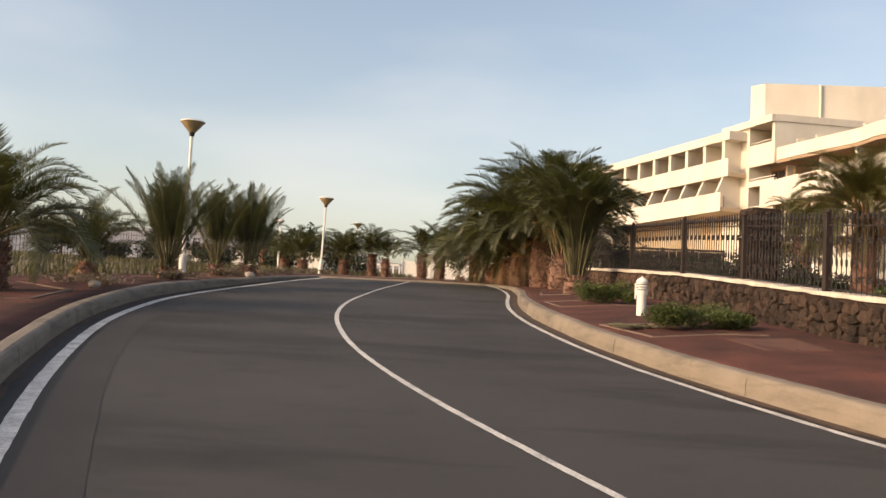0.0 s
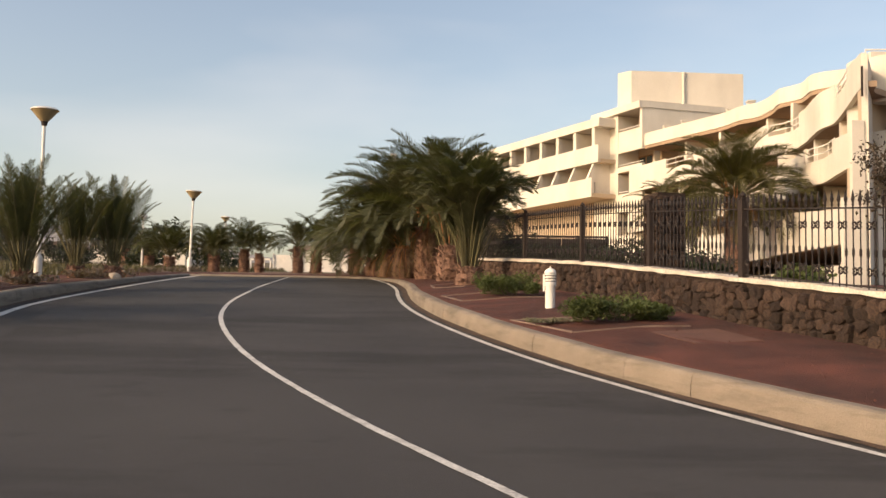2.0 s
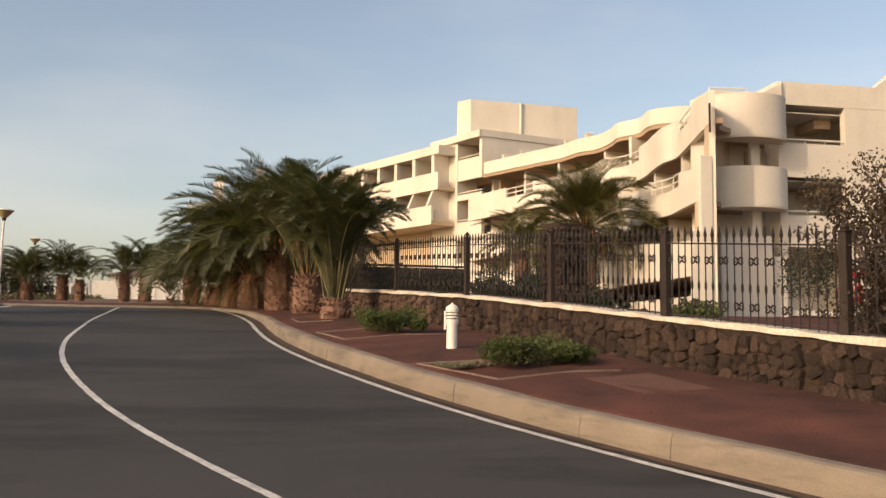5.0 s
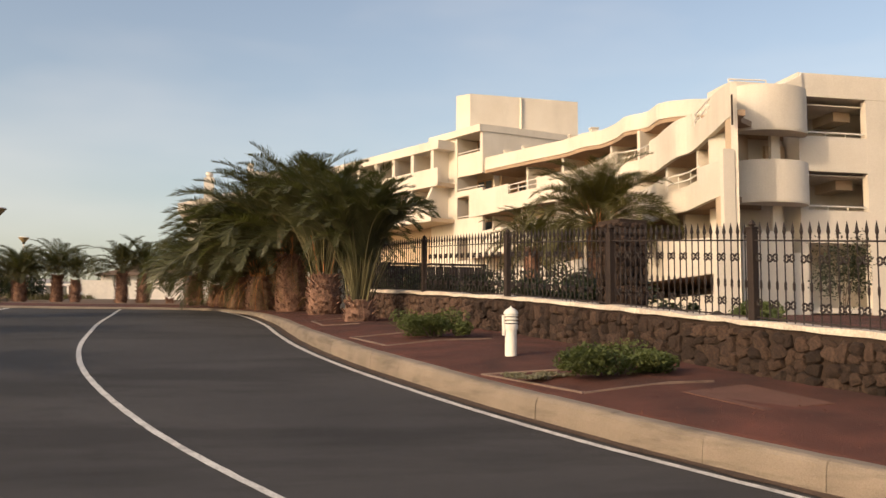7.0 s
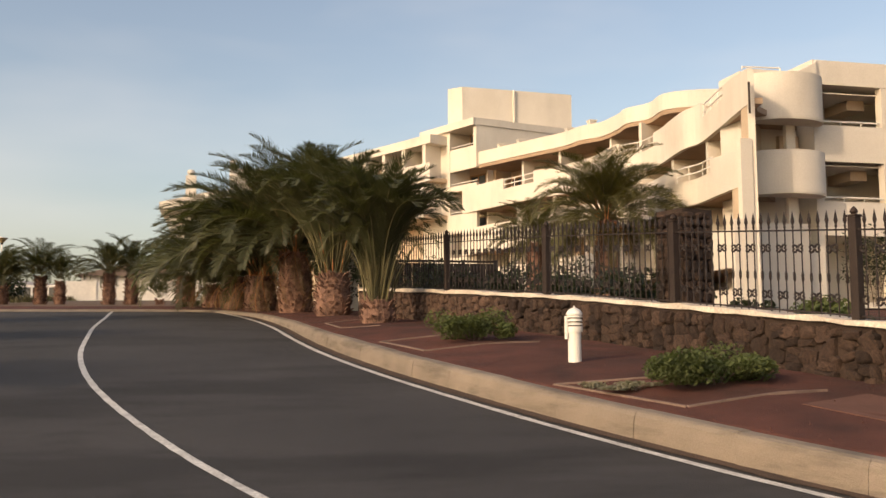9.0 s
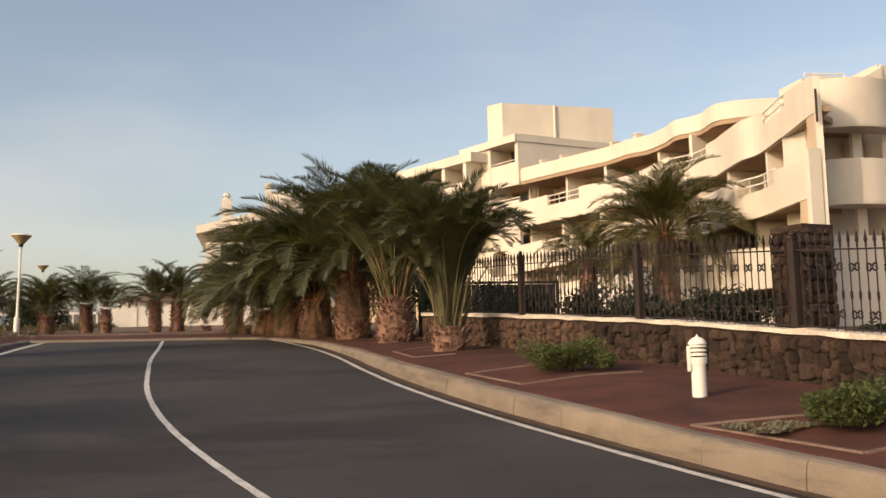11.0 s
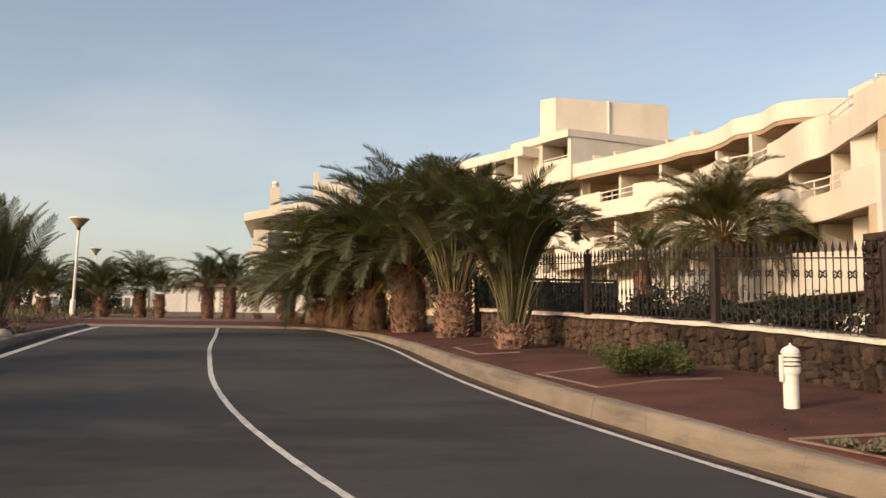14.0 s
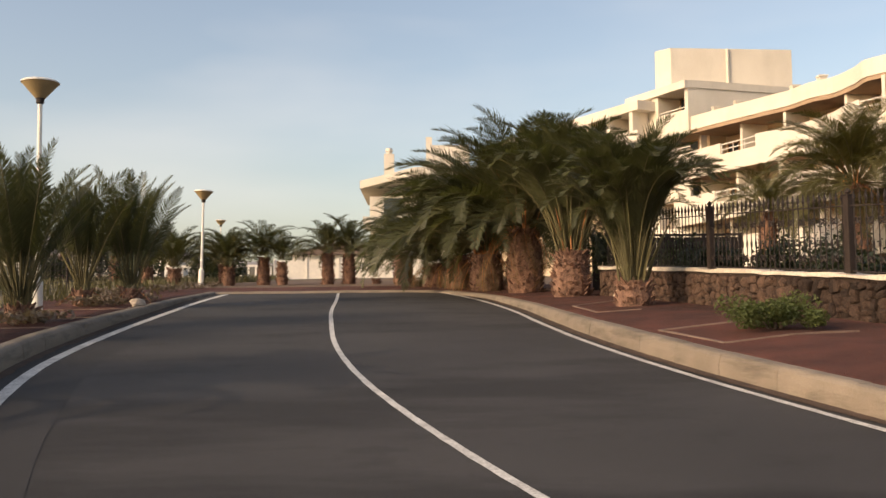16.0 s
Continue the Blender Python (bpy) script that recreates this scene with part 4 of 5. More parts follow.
# pair and young plant before the far wall
for k, (x, y, h, r, reach, n, lo, label) in enumerate((
        (-6.85, 45.0, 1.2, .20, 1.65, 40, 12, "small date palm with slim trunk beyond the road"),
        (-6.05, 45.2, 1.2, .22, 1.7, 42, 12, "small date palm with slim trunk beyond the road"),
        (-5.0, 45.0, .2, .12, 1.2, 18, 45, "young trunkless palm beyond the road"),
        (-8.6, 45.0, .9, .17, 1.35, 36, 25, "small date palm beyond the road bend"),
        (-9.4, 45.6, 1.1, .20, 1.7, 42, 25, "small date palm beyond the road bend"),
        (-10.75, 45.5, .7, .22, 1.85, 46, 30, "bushy date palm on the far verge"),
        (-11.3, 47.5, .9, .22, 1.8, 40, 30, "bushy date palm on the far verge"),
        (-13.1, 46.5, .7, .24, 2.0, 44, 30, "bushy date palm on the far verge"),
        (-15.2, 50.0, .8, .24, 1.9, 40, 25, "bushy date palm on the far verge"),
        (-18.5, 56.0, 1.4, .24, 1.8, 40, 15, "bushy date palm on the far verge"),
        (-22.5, 60.0, 1.6, .24, 1.7, 36, 0, "slender palm standing at the field edge"))):
    palm(x, y, h, r, reach, n, (lo, 85), label, 8 + k if k < 3 else 108 + k, group="palms beyond the road")
# left verge
palm(-9.9, 24.6, .30, .24, 2.45, 36, (56, 90), "upright young date palm in fan shape on the verge", 16, stalks=18, tall="straight")
palm(-10.6, 29.4, .35, .20, 2.3, 27, (58, 90), "upright young date palm on the verge", 17, stalks=12, dry=3, tall="straight")
palm(-9.75, 30.0, .35, .20, 2.45, 28, (54, 90), "young date palm with leaning leaves on the verge", 18, stalks=12, dry=4, tall="straight")
palm(-10.9, 22.4, .40, .18, 2.0, 26, (40, 84), "thin date palm with loose arching leaves", 19, dry=6, stalks=8)
palm(-10.1, 17.6, .9, .32, 2.4, 50, (15, 84), "large date palm with long dark arching leaves", 20, stalks=8)
# hotel garden
palm(11.2, 39.6, 3.2, .40, 3.4, 92, (-22, 84), "tall garden date palm with yellowing lower leaves", 21, dry=12, group="palms in the hotel garden", dry_stalks=16, warm=True)
palm(9.9, 44.0, 2.6, .32, 2.4, 56, (-18, 80), "smaller garden date palm behind the railing", 22, group="palms in the hotel garden", warm=True)


# ---- shrubs ----
def leaf_cloud(name, mat, n, rx, ry, rz, leaf, seed, base=0.0):
    rnd = random.Random(seed)
    bm = bmesh.new()
    lumps = [(rnd.uniform(-.75, .75) * rx, rnd.uniform(-.75, .75) * ry, rnd.uniform(.25, .75) * rz, rnd.uniform(.28, .5)) for _ in range(14)]
    for _ in range(n):
        lx, ly, lz, lr = rnd.choice(lumps)
        d = Vector((rnd.gauss(0, 1), rnd.gauss(0, 1), rnd.gauss(0, 1))).normalized() * (rnd.random() ** .4)
        c = Vector((lx + d[0] * lr * rx, ly + d[1] * lr * ry, max(.01, base + lz + d[2] * lr * rz)))
        m = Matrix.Translation(c) @ Euler((rnd.uniform(-1, 1), rnd.uniform(-1, 1), rnd.uniform(0, 6.3))).to_matrix().to_4x4()
        s = leaf * rnd.uniform(.6, 1.3)
        v = [bm.verts.new(m @ Vector(q)) for q in ((-s, 0, 0), (0, -s * .55, .12 * s), (s, 0, 0), (0, s * .55, .12 * s))]
        bm.faces.new(v)
    return bm


def shrub(name, x, y, rx, ry, rz, n, leaf, mat, label, seed, group="", z=None, stems=6):
    g = level(x, y) if z is None else z
    s = empty(name, x, y, g, label, "shrub", group)
    tagged(part("foliage", leaf_cloud("foliage", mat, n, rx, ry, rz, leaf, seed), mat, s), kind="stuff")
    rnd = random.Random(seed)
    bm = bmesh.new()
    for _ in range(stems):
        a = rnd.uniform(0, 6.3)
        q = (math.cos(a) * rx * .5, math.sin(a) * ry * .5, rz * .7)
        tube(bm, [(q[0] * .2, q[1] * .2, -.03), (q[0] * .6, q[1] * .6, rz * .35), q], [.014, .01, .005], 4)
    part("stems", bm, TWIG, s)
    return s


shrub("shrub", 2.28, 16.1, .78, .44, .33, 6000, .027, BUSH, "low leafy green shrub in the edged bed", 31, "shrubs in the verge beds")
shrub("shrub", 1.06, 20.8, .60, .42, .40, 5000, .027, BUSH, "rounded green shrub in the edged bed", 32, "shrubs in the verge beds")
SILVER = leaf_material("silver_leaf", (.19, .18, .13), .25, obj_vary=.1, rough=.8)
shrub("ground_cover", 1.42, 16.22, .42, .34, .07, 1500, .02, SILVER, "sparse silver-green ground cover beside the shrub", 33)


def edging(name, pts, label):
    bm = bmesh.new()
    for a, b in zip(pts[:-1], pts[1:]):
        a, b = Vector(a), Vector(b)
        t = (b - a).normalized()
        nv = Vector((t[1], -t[0])) * .026
        n = max(2, int((b - a).length / .4))
        la = [a.lerp(b, k / n) for k in range(n + 1)]
        ribbon(bm, [p - nv for p in la], [p + nv for p in la], lambda i: level(*la[i]) - .05, lambda i: level(*la[i]) + .014)
    tagged(part(name, fix(bm), STRIP), label, "bed edging")


edging("bed_edging", [(2.75, 16.5), (.85, 16.8), (1.55, 15.3), (3.1, 15.5)], "thin concrete edging strip round the shrub bed")
edging("bed_edging", [(1.2, 21.75), (-.19, 21.57), (.18, 20.05), (1.88, 20.3)], "thin concrete edging strip round the shrub bed")
edging("bed_edging", [(.35, 26.9), (-.5, 26.6), (-.4, 24.8), (.3, 24.6)], "thin concrete edging strip round the palm")
edging("bed_edging", [(-11.2, 25.3), (-9.0, 25.5), (-8.8, 23.4), (-11.2, 23.2)], "thin concrete edging strip round the verge palm")
edging("bed_edging", [(-11.2, 30.0), (-9.4, 29.7), (-9.2, 27.9), (-11.2, 27.8)], "thin concrete edging strip round the verge palm")
edging("bed_edging", [(-11.0, 19.9), (-8.9, 18.4), (-8.4, 16.3), (-9.6, 15.8)], "thin concrete edging strip in the cinder verge")

bm = bmesh.new()
v0 = [(2.46, 14.93), (2.75, 13.9), (3.58, 14.05), (3.36, 15.25)]
low = [bm.verts.new((x, y, level(x, y) - .03)) for x, y in v0]
top = [bm.verts.new((x, y, level(x, y) + .007)) for x, y in v0]
bm.faces.new(top)
for k in range(4):
    bm.faces.new((low[k], low[(k + 1) % 4], top[(k + 1) % 4], top[k]))
tagged(part("cover_slab", fix(bm), SLABM), "flat reddish concrete cover slab set in cinder", "cover slab")

# shrubs in the hotel garden behind the railing
for k, (x, y, rx, rz, mat) in enumerate(((4.55, 16.7, .28, .30, BUSH_DK), (4.3, 17.6, .35, .36, BUSH_DK), (4.1, 18.4, .28, .42, BUSH_DK), (4.2, 21.6, .8, .75, BUSH_DK), (3.9, 23.6, .8, .8, BUSH_DK), (3.2, 25.6, .7, .85, BUSH_DK), (2.4, 27.4, .7, .95, BUSH_DK), (6.2, 31.0, 1.3, 1.2, BUSH_DK), (13.6, 28.2, .8, 2.0, BUSH_DK), (6.5, 26.5, .8, .5, BUSH_DK), (1.9, 29.6, .8, 1.0, BUSH_DK), (6.4, 20.0, .7, .4, BUSH), (1.2, 31.8, .8, 1.3, BUSH_DK))):
    shrub("garden_shrub", x, y, rx, rx, rz, int(900 + 900 * rx), .05, mat, "dark evergreen garden shrub behind the railing", 60 + k, "shrubs in the hotel garden", z=level(x, y) + .25)


BOUG = leaf_material("bougainvillea_leaf", (.058, .038, .022), .25, obj_vary=.1)


def bougainvillea(x, y):
    b = empty("bougainvillea", x, y, level(x, y), "tall loose bougainvillea with red bracts behind the railing", "shrub")
    rnd = random.Random(77)
    bm = bmesh.new()
    tips = []
    for k in range(74):
        a = rnd.uniform(0, 6.3)
        r = rnd.uniform(.15, .85) if k % 6 else rnd.uniform(.85, 1.25)
        hh = rnd.uniform(.8, 2.55)
        pts = [(0, 0, -.1), (math.cos(a) * r * .72 * .3, math.sin(a) * r * .75 * .3, hh * .45), (math.cos(a) * r * .72 * .75, math.sin(a) * r * .75 * .75, hh * .85), (math.cos(a) * r * .72 * 1.15, math.sin(a) * r * .75 * 1.15, hh)]
        tube(bm, pts, [.026, .016, .009, .004], 5)
        tips += [Vector(pts[1]).lerp(Vector(pts[2]), t) for t in (.1, .45, .8)] + [Vector(pts[2]).lerp(Vector(pts[3]), t) for t in (.0, .35, .7, 1)]
    tagged(part("branchwork", bm, TWIG, b), kind="stuff")
    blooms = [Vector((-.42, .25, 1.28)), Vector((-.44, .2, 1.1)), Vector((-.45, .22, .97)), Vector((-.15, -.4, .8)), Vector((.3, -.5, 1.2))]
    for nm, mat, cnt, sz, spread, sel in (("leaves", BOUG, 24000, .025, .095, tips), ("bracts", FLOWER, 420, .022, .055, blooms)):
        bm = bmesh.new()
        for _ in range(cnt):
            c = rnd.choice(sel) + Vector((rnd.gauss(0, spread), rnd.gauss(0, spread), rnd.gauss(0, spread * .8)))
            m = Matrix.Translation(c) @ Euler((rnd.uniform(-1.4, 1.4), rnd.uniform(-1.4, 1.4), rnd.uniform(0, 6.3))).to_matrix().to_4x4()
            s = sz * rnd.uniform(.6, 1.3)
            bm.faces.new([bm.verts.new(m @ Vector(q)) for q in ((-s, 0, 0), (0, -s * .6, .1 * s), (s, 0, 0), (0, s * .6, .1 * s))])
        tagged(part(nm, bm, mat, b), kind="stuff")


bougainvillea(5.75, 13.9)


# ---- bollard lamp ----
def bollard(x, y):
    b = empty("bollard_lamp", x, y, level(x, y), "short white bollard lamp with louvred head on cinder", "bollard")
    bm = bmesh.new()
    lathe(bm, [(.078, -.05), (.078, .40), (.072, .405)], 20)
    part("post", bm, WHITE, b, smooth=False)
    bm = bmesh.new()
    lathe(bm, [(.094, .34), (.096, .36), (.096, .405), (.09, .41)], 20)
    part("collar", bm, WHITE, b)
    bm = bmesh.new()
    lathe(bm, [(.055, .40), (.055, .56)], 16)
    part("light_core", bm, BLACK, b, "dark inner lamp housing")
    for k in range(3):
        bm = bmesh.new()
        z = .425 + k * .045
        lathe(bm, [(.06, z + .022), (.096, z), (.096, z + .016), (.06, z + .036)], 20)
        part("louvre", bm, WHITE, b)
    bm = bmesh.new()
    lathe(bm, [(.096, .545), (.096, .56), (.082, .59), (.05, .615), (.018, .628), (.004, .655)], 20)
    part("cap", bm, WHITE, b)
    bm = bmesh.new()
    box(bm, -.115, -.088, -.03, .03, .26, .53)
    bmesh.ops.bevel(bm, geom=bm.edges[:], offset=.006, segments=1, affect='EDGES')
    part("bracket", bm, WHITE, b)


bollard(1.535, 17.99)


# ---- street lamps ----
def street_lamp(x, y, h, label, lean=0.0, rz=0.0):
    s = empty("street_lamp", x, y, level(x, y) - .02, label, "street lamp", "street lamps on the verge")
    s.matrix_basis = pose(x, y, level(x, y) - .02, 0, lean, rz)
    k = h / 4.36
    bm = bmesh.new()
    lathe(bm, [(.10, 0), (.10, .58), (.085, .64), (.05, .66)], 16)
    part("base_sleeve", bm, WHITE, s)
    bm = bmesh.new()
    lathe(bm, [(.05, .6), (.042, h - .45)], 14)
    part("pole", bm, WHITE, s)
    bm = bmesh.new()
    lathe(bm, [(.05, h - .47), (.075, h - .45), (.075, h - .38), (.10, h - .34)], 16)
    part("socket", bm, RUST, s)
    bm = bmesh.new()
    lathe(bm, [(.09, h - .36), (.33, h - .075), (.345, h - .065), (.345, h - .05)], 28)
    part("shade", bm, BEIGE, s, "beige conical diffuser")
    bm = bmesh.new()
    lathe(bm, [(.35, h - .065), (.352, h - .045), (.30, h - .012), (.12, h), (.01, h + .004)], 28)
    part("cover", bm, WHITE, s, "shallow white cover")


street_lamp(-10.6, 27.0, 4.48, "white street lamp with beige conical head")
street_lamp(-11.46, 44.0, 3.62, "white street lamp with conical head, slightly leaning", 1.5, 0)
street_lamp(-16.2, 70.0, 3.95, "distant white street lamp with conical head")


def small_lamp(x, y, h):
    s = empty("garden_lamp", x, y, rise(y), "slim white post lamp at the field edge", "lamp")
    bm = bmesh.new()
    lathe(bm, [(.06, -.05), (.05, h - .3)], 10)
    part("pole", bm, WHITE, s)
    bm = bmesh.new()
    lathe(bm, [(.06, h - .3), (.22, h - .18), (.2, h - .05), (.03, h)], 14)
    part("head", bm, WHITE, s)


small_lamp(-16.2, 52.0, 2.9)


# ---- wire fence on the left ----
def wire_fence():
    pts = [(-11.5, 9.0), (-12.0, 13.5), (-12.6, 18.0), (-13.0, 22.5), (-13.3, 27.0), (-13.4, 31.5), (-13.4, 36.0), (-13.6, 40.5)]
    rnd = random.Random(3)
    for a, b in zip(pts[:-1], pts[1:]):
        a, b = Vector(a), Vector(b)
        f = empty("wire_fence", a[0], a[1], rise(a[1]), "sagging wire-mesh fence on thin dark posts", "fence", "wire fence bays", math.degrees(math.atan2(b[1] - a[1], b[0] - a[0])))
        L = (b - a).length
        sl = (rise(b[1]) - rise(a[1])) / L
        bm = bmesh.new()
        tube(bm, [(0, 0, -.2), (rnd.uniform(-.06, .06), rnd.uniform(-.05, .05), 2.0)], .034, 6)
        part("post", bm, IRON, f)
        bm = bmesh.new()
        for k in range(11):
            z = .1 + k * .17
            tube(bm, [(0, 0, z), (L * .5, 0, z + sl * L * .5 - rnd.uniform(0, .05)), (L, 0, z + sl * L)], .0075, 3)
        n = int(L / .17)
        for k in range(1, n):
            s = L * k / n
            tube(bm, [(s, 0, .05 + sl * s), (s + rnd.uniform(-.03, .03), 0, 1.8 + sl * s - rnd.uniform(0, .03))], .0062, 3)
        tagged(part("wire_mesh", bm, IRON, f), kind="stuff")


wire_fence()


# ---- field, litter and stones ----
def grass_field():
    rnd = random.Random(21)
    bm = bmesh.new()
    for _ in range(17000):
        y = rnd.uniform(10, 75)
        x = -12.0 - rnd.random() ** 1.6 * 45
        z = ground_z(x, y)
        h = rnd.uniform(.10, .38)
        a = rnd.uniform(0, 6.3)
        w = rnd.uniform(.012, .03) * (1 + y / 60)
        dx, dy = math.cos(a) * w, math.sin(a) * w
        lx, ly = rnd.uniform(-.15, .15), rnd.uniform(-.15, .15)
        bm.faces.new([bm.verts.new(c) for c in ((x - dx, y - dy, z - .03), (x + dx, y + dy, z - .03), (x + lx, y + ly, z + h))])
    tagged(part("grass", bm, GRASS), "dry yellow-green grass tufts over the field", "grass", kind="stuff")


grass_field()


def rock(x, y, s, mat, label, seed, name="stone"):
    bm = bmesh.new()
    bmesh.ops.create_icosphere(bm, subdivisions=3, radius=.5)
    for v in bm.verts:
        c = v.co * (1 + .4 * noise.noise(v.co * 2 + Vector((seed, 0, 0))))
        c[2] = max(-.3, c[2] * .75)
        v.co = c * s
    ob = part(name, bm, mat)
    ob.matrix_basis = pose(x, y, level(x, y) + .22 * s, 0, 0, seed * 40)
    tagged(ob, label, "stone")


rock(-9.0, 19.4, .25, STONE, "pale boulder lying on the cinder verge", 1)
rock(-9.2, 28.6, .30, STONE, "pale boulder lying under the verge palms", 2)
rock(.62, 27.6, .3, STONE, "pale boulder lying behind the palm", 3)


def scatter():
    rnd = random.Random(8)
    bm = bmesh.new()
    for _ in range(900):
        y = rnd.uniform(6, 27)
        s = rnd.random()
        x = spline(RIGHT, y) + .5 + s * 3.0 if rnd.random() < .7 else spline(LEFT, y) - .6 - s * 3.5
        r = rnd.uniform(.006, .014)
        m = Matrix.Translation((x, y, level(x, y) + r * .5)) @ Euler((rnd.uniform(0, 6), rnd.uniform(0, 6), 0)).to_matrix().to_4x4()
        v = [bm.verts.new(m @ Vector(c)) for c in ((r, 0, -r * .5), (-r * .6, r * .8, -r * .4), (-r * .6, -r * .8, -r * .5), (0, 0, r * .9))]
        for q in ((0, 1, 2), (0, 3, 1), (1, 3, 2), (2, 3, 0)):
            bm.faces.new([v[k] for k in q])
    tagged(part("gravel", bm, CINDER), "loose cinder lumps over the verge", "gravel", kind="stuff")


CINDER = material("cinder_lump", (.10, .038, .027), .95, vary=.5, scale=9, fine=50, bump=.6)
scatter()


def dry_tuft(x, y, r, seed):
    t = empty("succulent_tuft", x, y, level(x, y), "low grey-brown succulent clump at the palm's foot", "plant", "clumps at palm feet")
    tagged(part("leaves", leaf_cloud("leaves", STEM_DRY, 420, r, r, .22, .05, seed), SUCC, t), kind="stuff")


SUCC = leaf_material("succulent_leaf", (.17, .13, .10), .2)
for k, (x, y, r) in enumerate(((-9.6, 24.2, .55), (-10.2, 29.0, .6), (-10.1, 31.0, .7), (-9.7, 20.3, .8), (-11.6, 34.5, .8), (-10.9, 37.0, .9), (-10.6, 40.0, .8), (-.4, 37.4, .7), (-3.4, 39.5, .7))):
    dry_tuft(x, y, r, 90 + k)


# ---- distance ----
def far_wall():
    w = empty("boundary_wall", -8, 72, rise(72), "long white boundary wall with panel joints", "wall")
    bm = bmesh.new()
    x = -13.0
    k = 0
    while x < 2.0:
        box(bm, x + 8, x + 8 + 2.12, -.1, .1, -.5, 1.25 + .02 * (k % 2))
        x += 2.15
        k += 1
    part("panels", bm, FARWHITE, w)
    bm = bmesh.new()
    for k in range(8):
        box(bm, -5.0 + k * 2.15 - .06, -5.0 + k * 2.15 + .06, -.16, .13, -.5, 1.36)
    part("pillars", bm, FARWHITE, w)
    w2 = empty("balustrade", -20, 73, rise(73), "low white balustrade with open slots", "balustrade")
    bm = bmesh.new()
    box(bm, -9, 6.5, -.08, .08, .85, 1.0)
    box(bm, -9, 6.5, -.08, .08, -.4, .15)
    part("rail", bm, FARWHITE, w2)
    for k in range(32):
        bm = bmesh.new()
        box(bm, -9 + k * .5, -8.88 + k * .5, -.05, .05, .15, .85)
        part("baluster", bm, FARWHITE, w2)


far_wall()


def low_house(x, y, w, d, h, roof_h, label, seed):
    b = empty("low_house", x, y, rise(y) - .1, label, "house", "low houses beyond the road")
    bm = bmesh.new()
    box(bm, -w / 2, w / 2, 0, d, 0, h)
    part("wall", bm, FARWHITE, b)
    bm = bmesh.new()
    pr = [(-w / 2 - .5, h), (0, h + roof_h), (w / 2 + .5, h)]
    a = [bm.verts.new((px, -.5, pz)) for px, pz in pr]
    c = [bm.verts.new((px, d + .5, pz)) for px, pz in pr]
    bm.faces.new(a)
    bm.faces.new(c[::-1])
    for k in range(3):
        bm.faces.new((a[k], a[(k + 1) % 3], c[(k + 1) % 3], c[k]))
    part("roof", fix(bm), ROOFT, b)
    for k in range(2):
        bm = bmesh.new()
        box(bm, -w * .3 + k * w * .45, -w * .3 + k * w * .45 + 1.0, -.06, .04, h * .35, h * .75)
        part("window", bm, GLASS, b)


low_house(-9.0, 79, 7.5, 6, 1.9, 1.0, "low white house with dark pitched roof", 1)
low_house(-2.0, 78, 5.5, 6, 2.1, .8, "low white house with dark flat-pitched roof", 2)
low_house(-27, 84, 8, 6, 2.2, .9, "low white house beyond the balustrade", 3)
low_house(-45, 110, 9, 6, 2.4, 1.0, "distant low white house in the field", 4)


def back_hotel():
    """The next white block, seen over the palms."""
    b = empty("white_block", -2, 100, rise(100), "white flat-roofed hotel block with chimneys", "building")
    g = rise(100)
    bm = bmesh.new()
    box(bm, -6.0, 14, 0, 14, -.5, 11.6 - g)
    part("wall", bm, PLASTER, b)
    bm = bmesh.new()
    v = [bm.verts.new((x, y, z - g)) for x, y, z in ((-6.9, -.8, 12.3), (-1.5, -2.2, 13.4), (14, -2.2, 13.6), (14, 14, 13.6), (-6.9, 14, 12.3))]
    w = [bm.verts.new((q.co.x, q.co.y, q.co.z + .75)) for q in v]
    bm.faces.new(v[::-1])
    bm.faces.new(w)
    for k in range(5):
        bm.faces.new((v[k], v[(k + 1) % 5], w[(k + 1) % 5], w[k]))
    part("roof", fix(bm), PLASTER, b)
    for z in (9.2 - g, 6.2 - g):
        bm = bmesh.new()
        box(bm, -6.6, 10, -1.4, 0.1, z - .9, z + .3)
        part("balcony", bm, PLASTER, b)
    for z in (10.0 - g, 7.0 - g):
        for k in range(4):
            bm = bmesh.new()
            box(bm, -4.6 + k * 3.2, -2.8 + k * 3.2, -.06, .05, z - .3, z + 1.4)
            part("window", bm, GLASS, b)
    bm = bmesh.new()
    box(bm, -4.6, -3.6, 1, 2, 13 - g, 16.0 - g)
    lathe(bm, [(.3, 16.0 - g), (.3, 16.3 - g), (.42, 16.3 - g), (.3, 16.6 - g)], 10, Matrix.Translation((-4.1, 1.5, 0)))
    part("chimney", bm, PLASTER, b)
    bm = bmesh.new()
    box(bm, .2, 4.0, 2, 5, 13 - g, 17.0 - g)
    box(bm, -.4, .2, 1.9, 2.5, 13 - g, 17.8 - g)
    part("stair_tower", bm, PLASTER, b)


back_hotel()


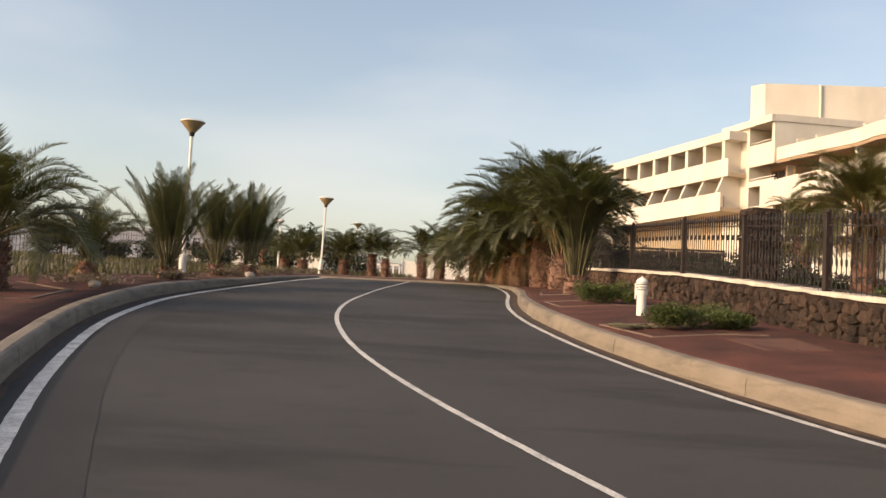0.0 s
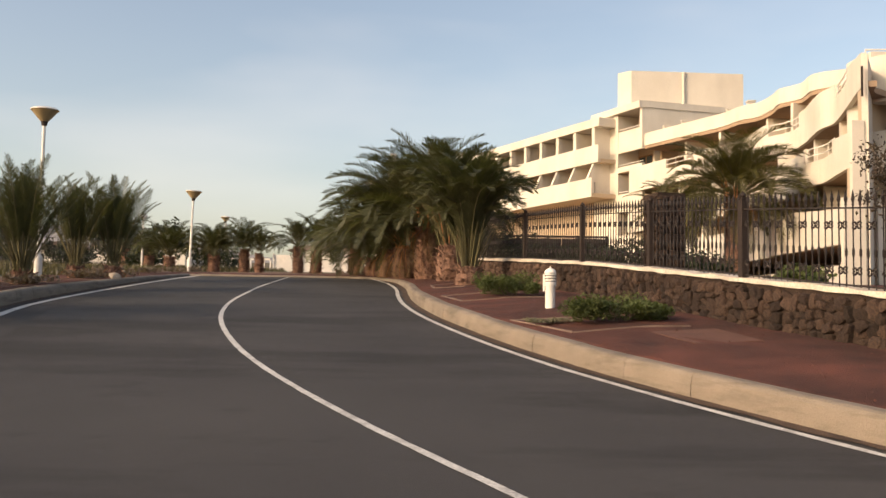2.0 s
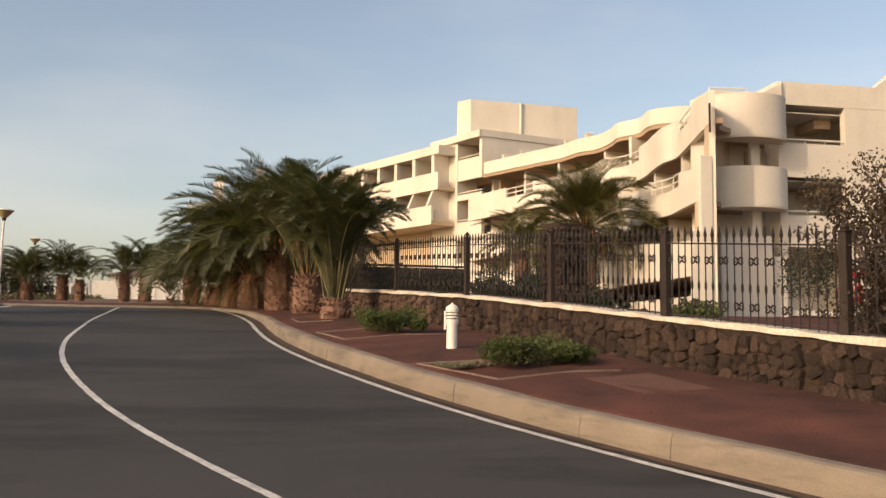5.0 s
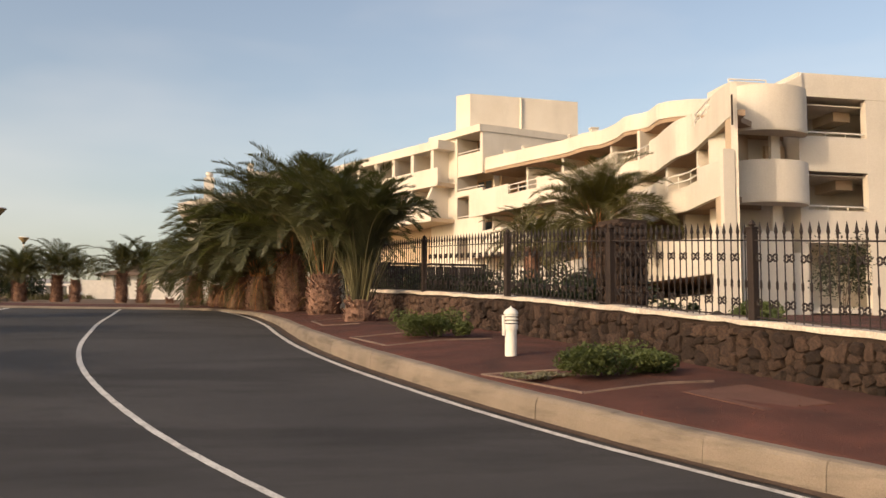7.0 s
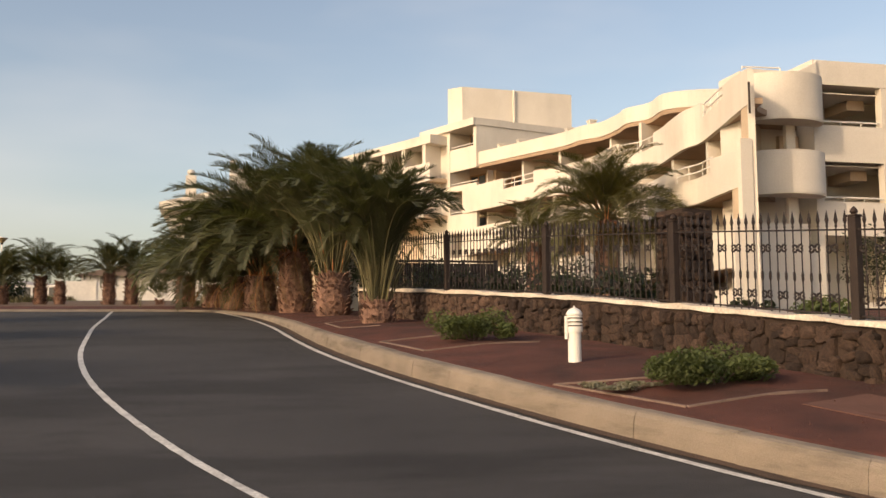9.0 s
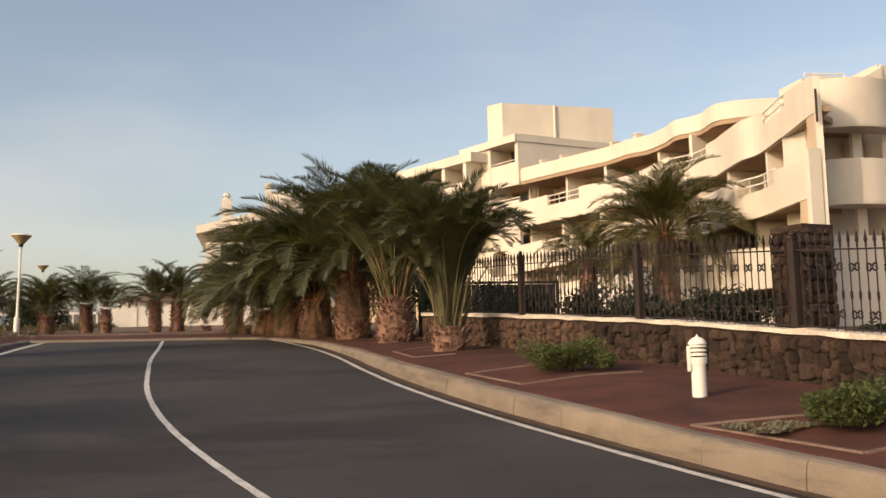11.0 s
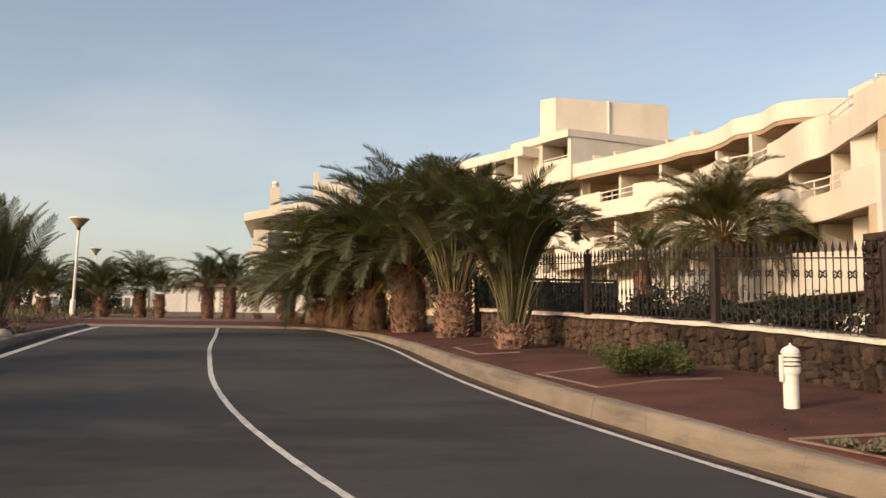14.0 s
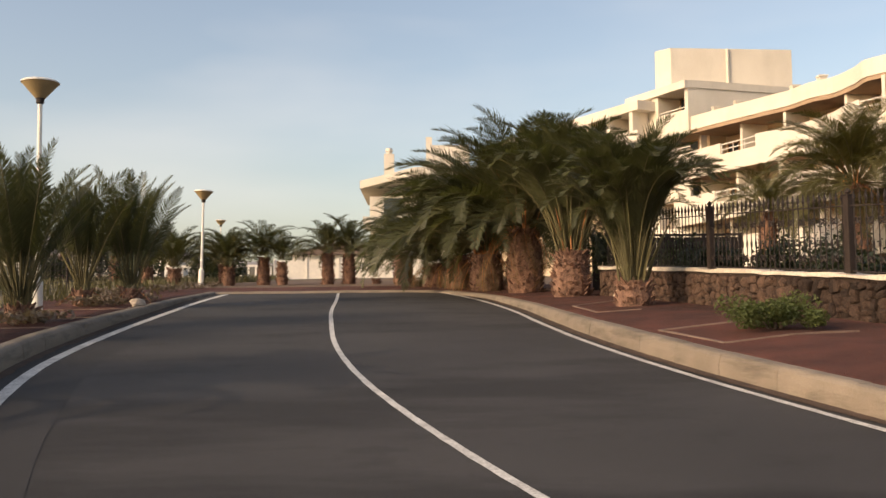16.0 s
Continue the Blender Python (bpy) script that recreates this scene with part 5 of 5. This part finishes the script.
def white_gate():
    """White gate walls and a brown boarded gate past the end of the garden wall."""
    w = empty("gate_wall", .3, 33.5, level(.3, 33.5), "short white rendered gate wall", "wall")
    bm = bmesh.new()
    box(bm, -.1, .8, -.12, .12, -.2, 1.75)
    bmesh.ops.bevel(bm, geom=bm.edges[:], offset=.015, segments=1, affect='EDGES')
    part("panel", bm, PLASTER, w)
    g = empty("boarded_gate", 1.2, 33.4, level(1.2, 33.4) + .2, "dark brown boarded gate with open frame", "gate")
    for k in range(16):
        bm = bmesh.new()
        box(bm, k * .24, k * .24 + .225, -.02, .02, -.3, 1.15)
        part("board", bm, RUST, g)
    bm = bmesh.new()
    for k in range(5):
        box(bm, k * .97 - .04, k * .97 + .04, -.06, .0, -.3, 1.25)
    box(bm, 0, 3.9, -.05, .0, 1.18, 1.24)
    part("frame", bm, RUST, g)


white_gate()


def far_trees():
    rnd = random.Random(55)
    for k in range(14):
        x = -60 + k * 4.2 + rnd.uniform(-1.5, 1.5)
        y = rnd.uniform(60, 72) if x < -15 else rnd.uniform(82, 100)
        if -14 < x:
            y = rnd.uniform(84, 92)
        t = empty("far_tree", x, y, ground_z(x, y), "distant dark round-headed tree", "tree", "trees at the far edge")
        h = rnd.uniform(1.8, 3.4)
        bm = bmesh.new()
        tube(bm, [(0, 0, -.2), (.05, 0, h * .4), (.1, .05, h * .7)], [.14, .1, .05], 6)
        part("trunk", bm, TWIG, t)
        tagged(part("crown", leaf_cloud("crown", BUSH_DK, 900, 1.6, 1.6, h * .75, .16, 200 + k, h * .25), BUSH_DK, t), kind="stuff")


far_trees()


def verge_bushes():
    rnd = random.Random(66)
    for k in range(13):
        x, y = -33 + k * 1.65 + rnd.uniform(-.5, .5), rnd.uniform(54, 61)
        shrub("verge_bush", x, y, rnd.uniform(.9, 1.5), 1.0, rnd.uniform(1.0, 1.9), 1300, .09, BUSH_DK, "dark scrubby bush at the edge of the field", 300 + k, "bushes at the field edge", z=ground_z(x, y))


verge_bushes()


def hill():
    bm = bmesh.new()
    n = 80
    prev = None
    for k in range(n + 1):
        a = radians(-75 + 130 * k / n)
        R = 1350
        s = k / n
        h = 62 + 40 * math.exp(-((s - .42) / .06) ** 2) + 32 * math.exp(-((s - .30) / .09) ** 2) + 6 * noise.noise((k * .2, 0, 0))
        row = [bm.verts.new((R * math.sin(a), R * math.cos(a), -60)), bm.verts.new((R * math.sin(a), R * math.cos(a), h)), bm.verts.new((R * 1.1 * math.sin(a), R * 1.1 * math.cos(a), -60))]
        if prev:
            bm.faces.new((prev[0], row[0], row[1], prev[1])).smooth = True
            bm.faces.new((prev[1], row[1], row[2], prev[2])).smooth = True
        prev = row
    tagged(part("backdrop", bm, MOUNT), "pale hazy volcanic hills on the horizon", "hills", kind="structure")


hill()
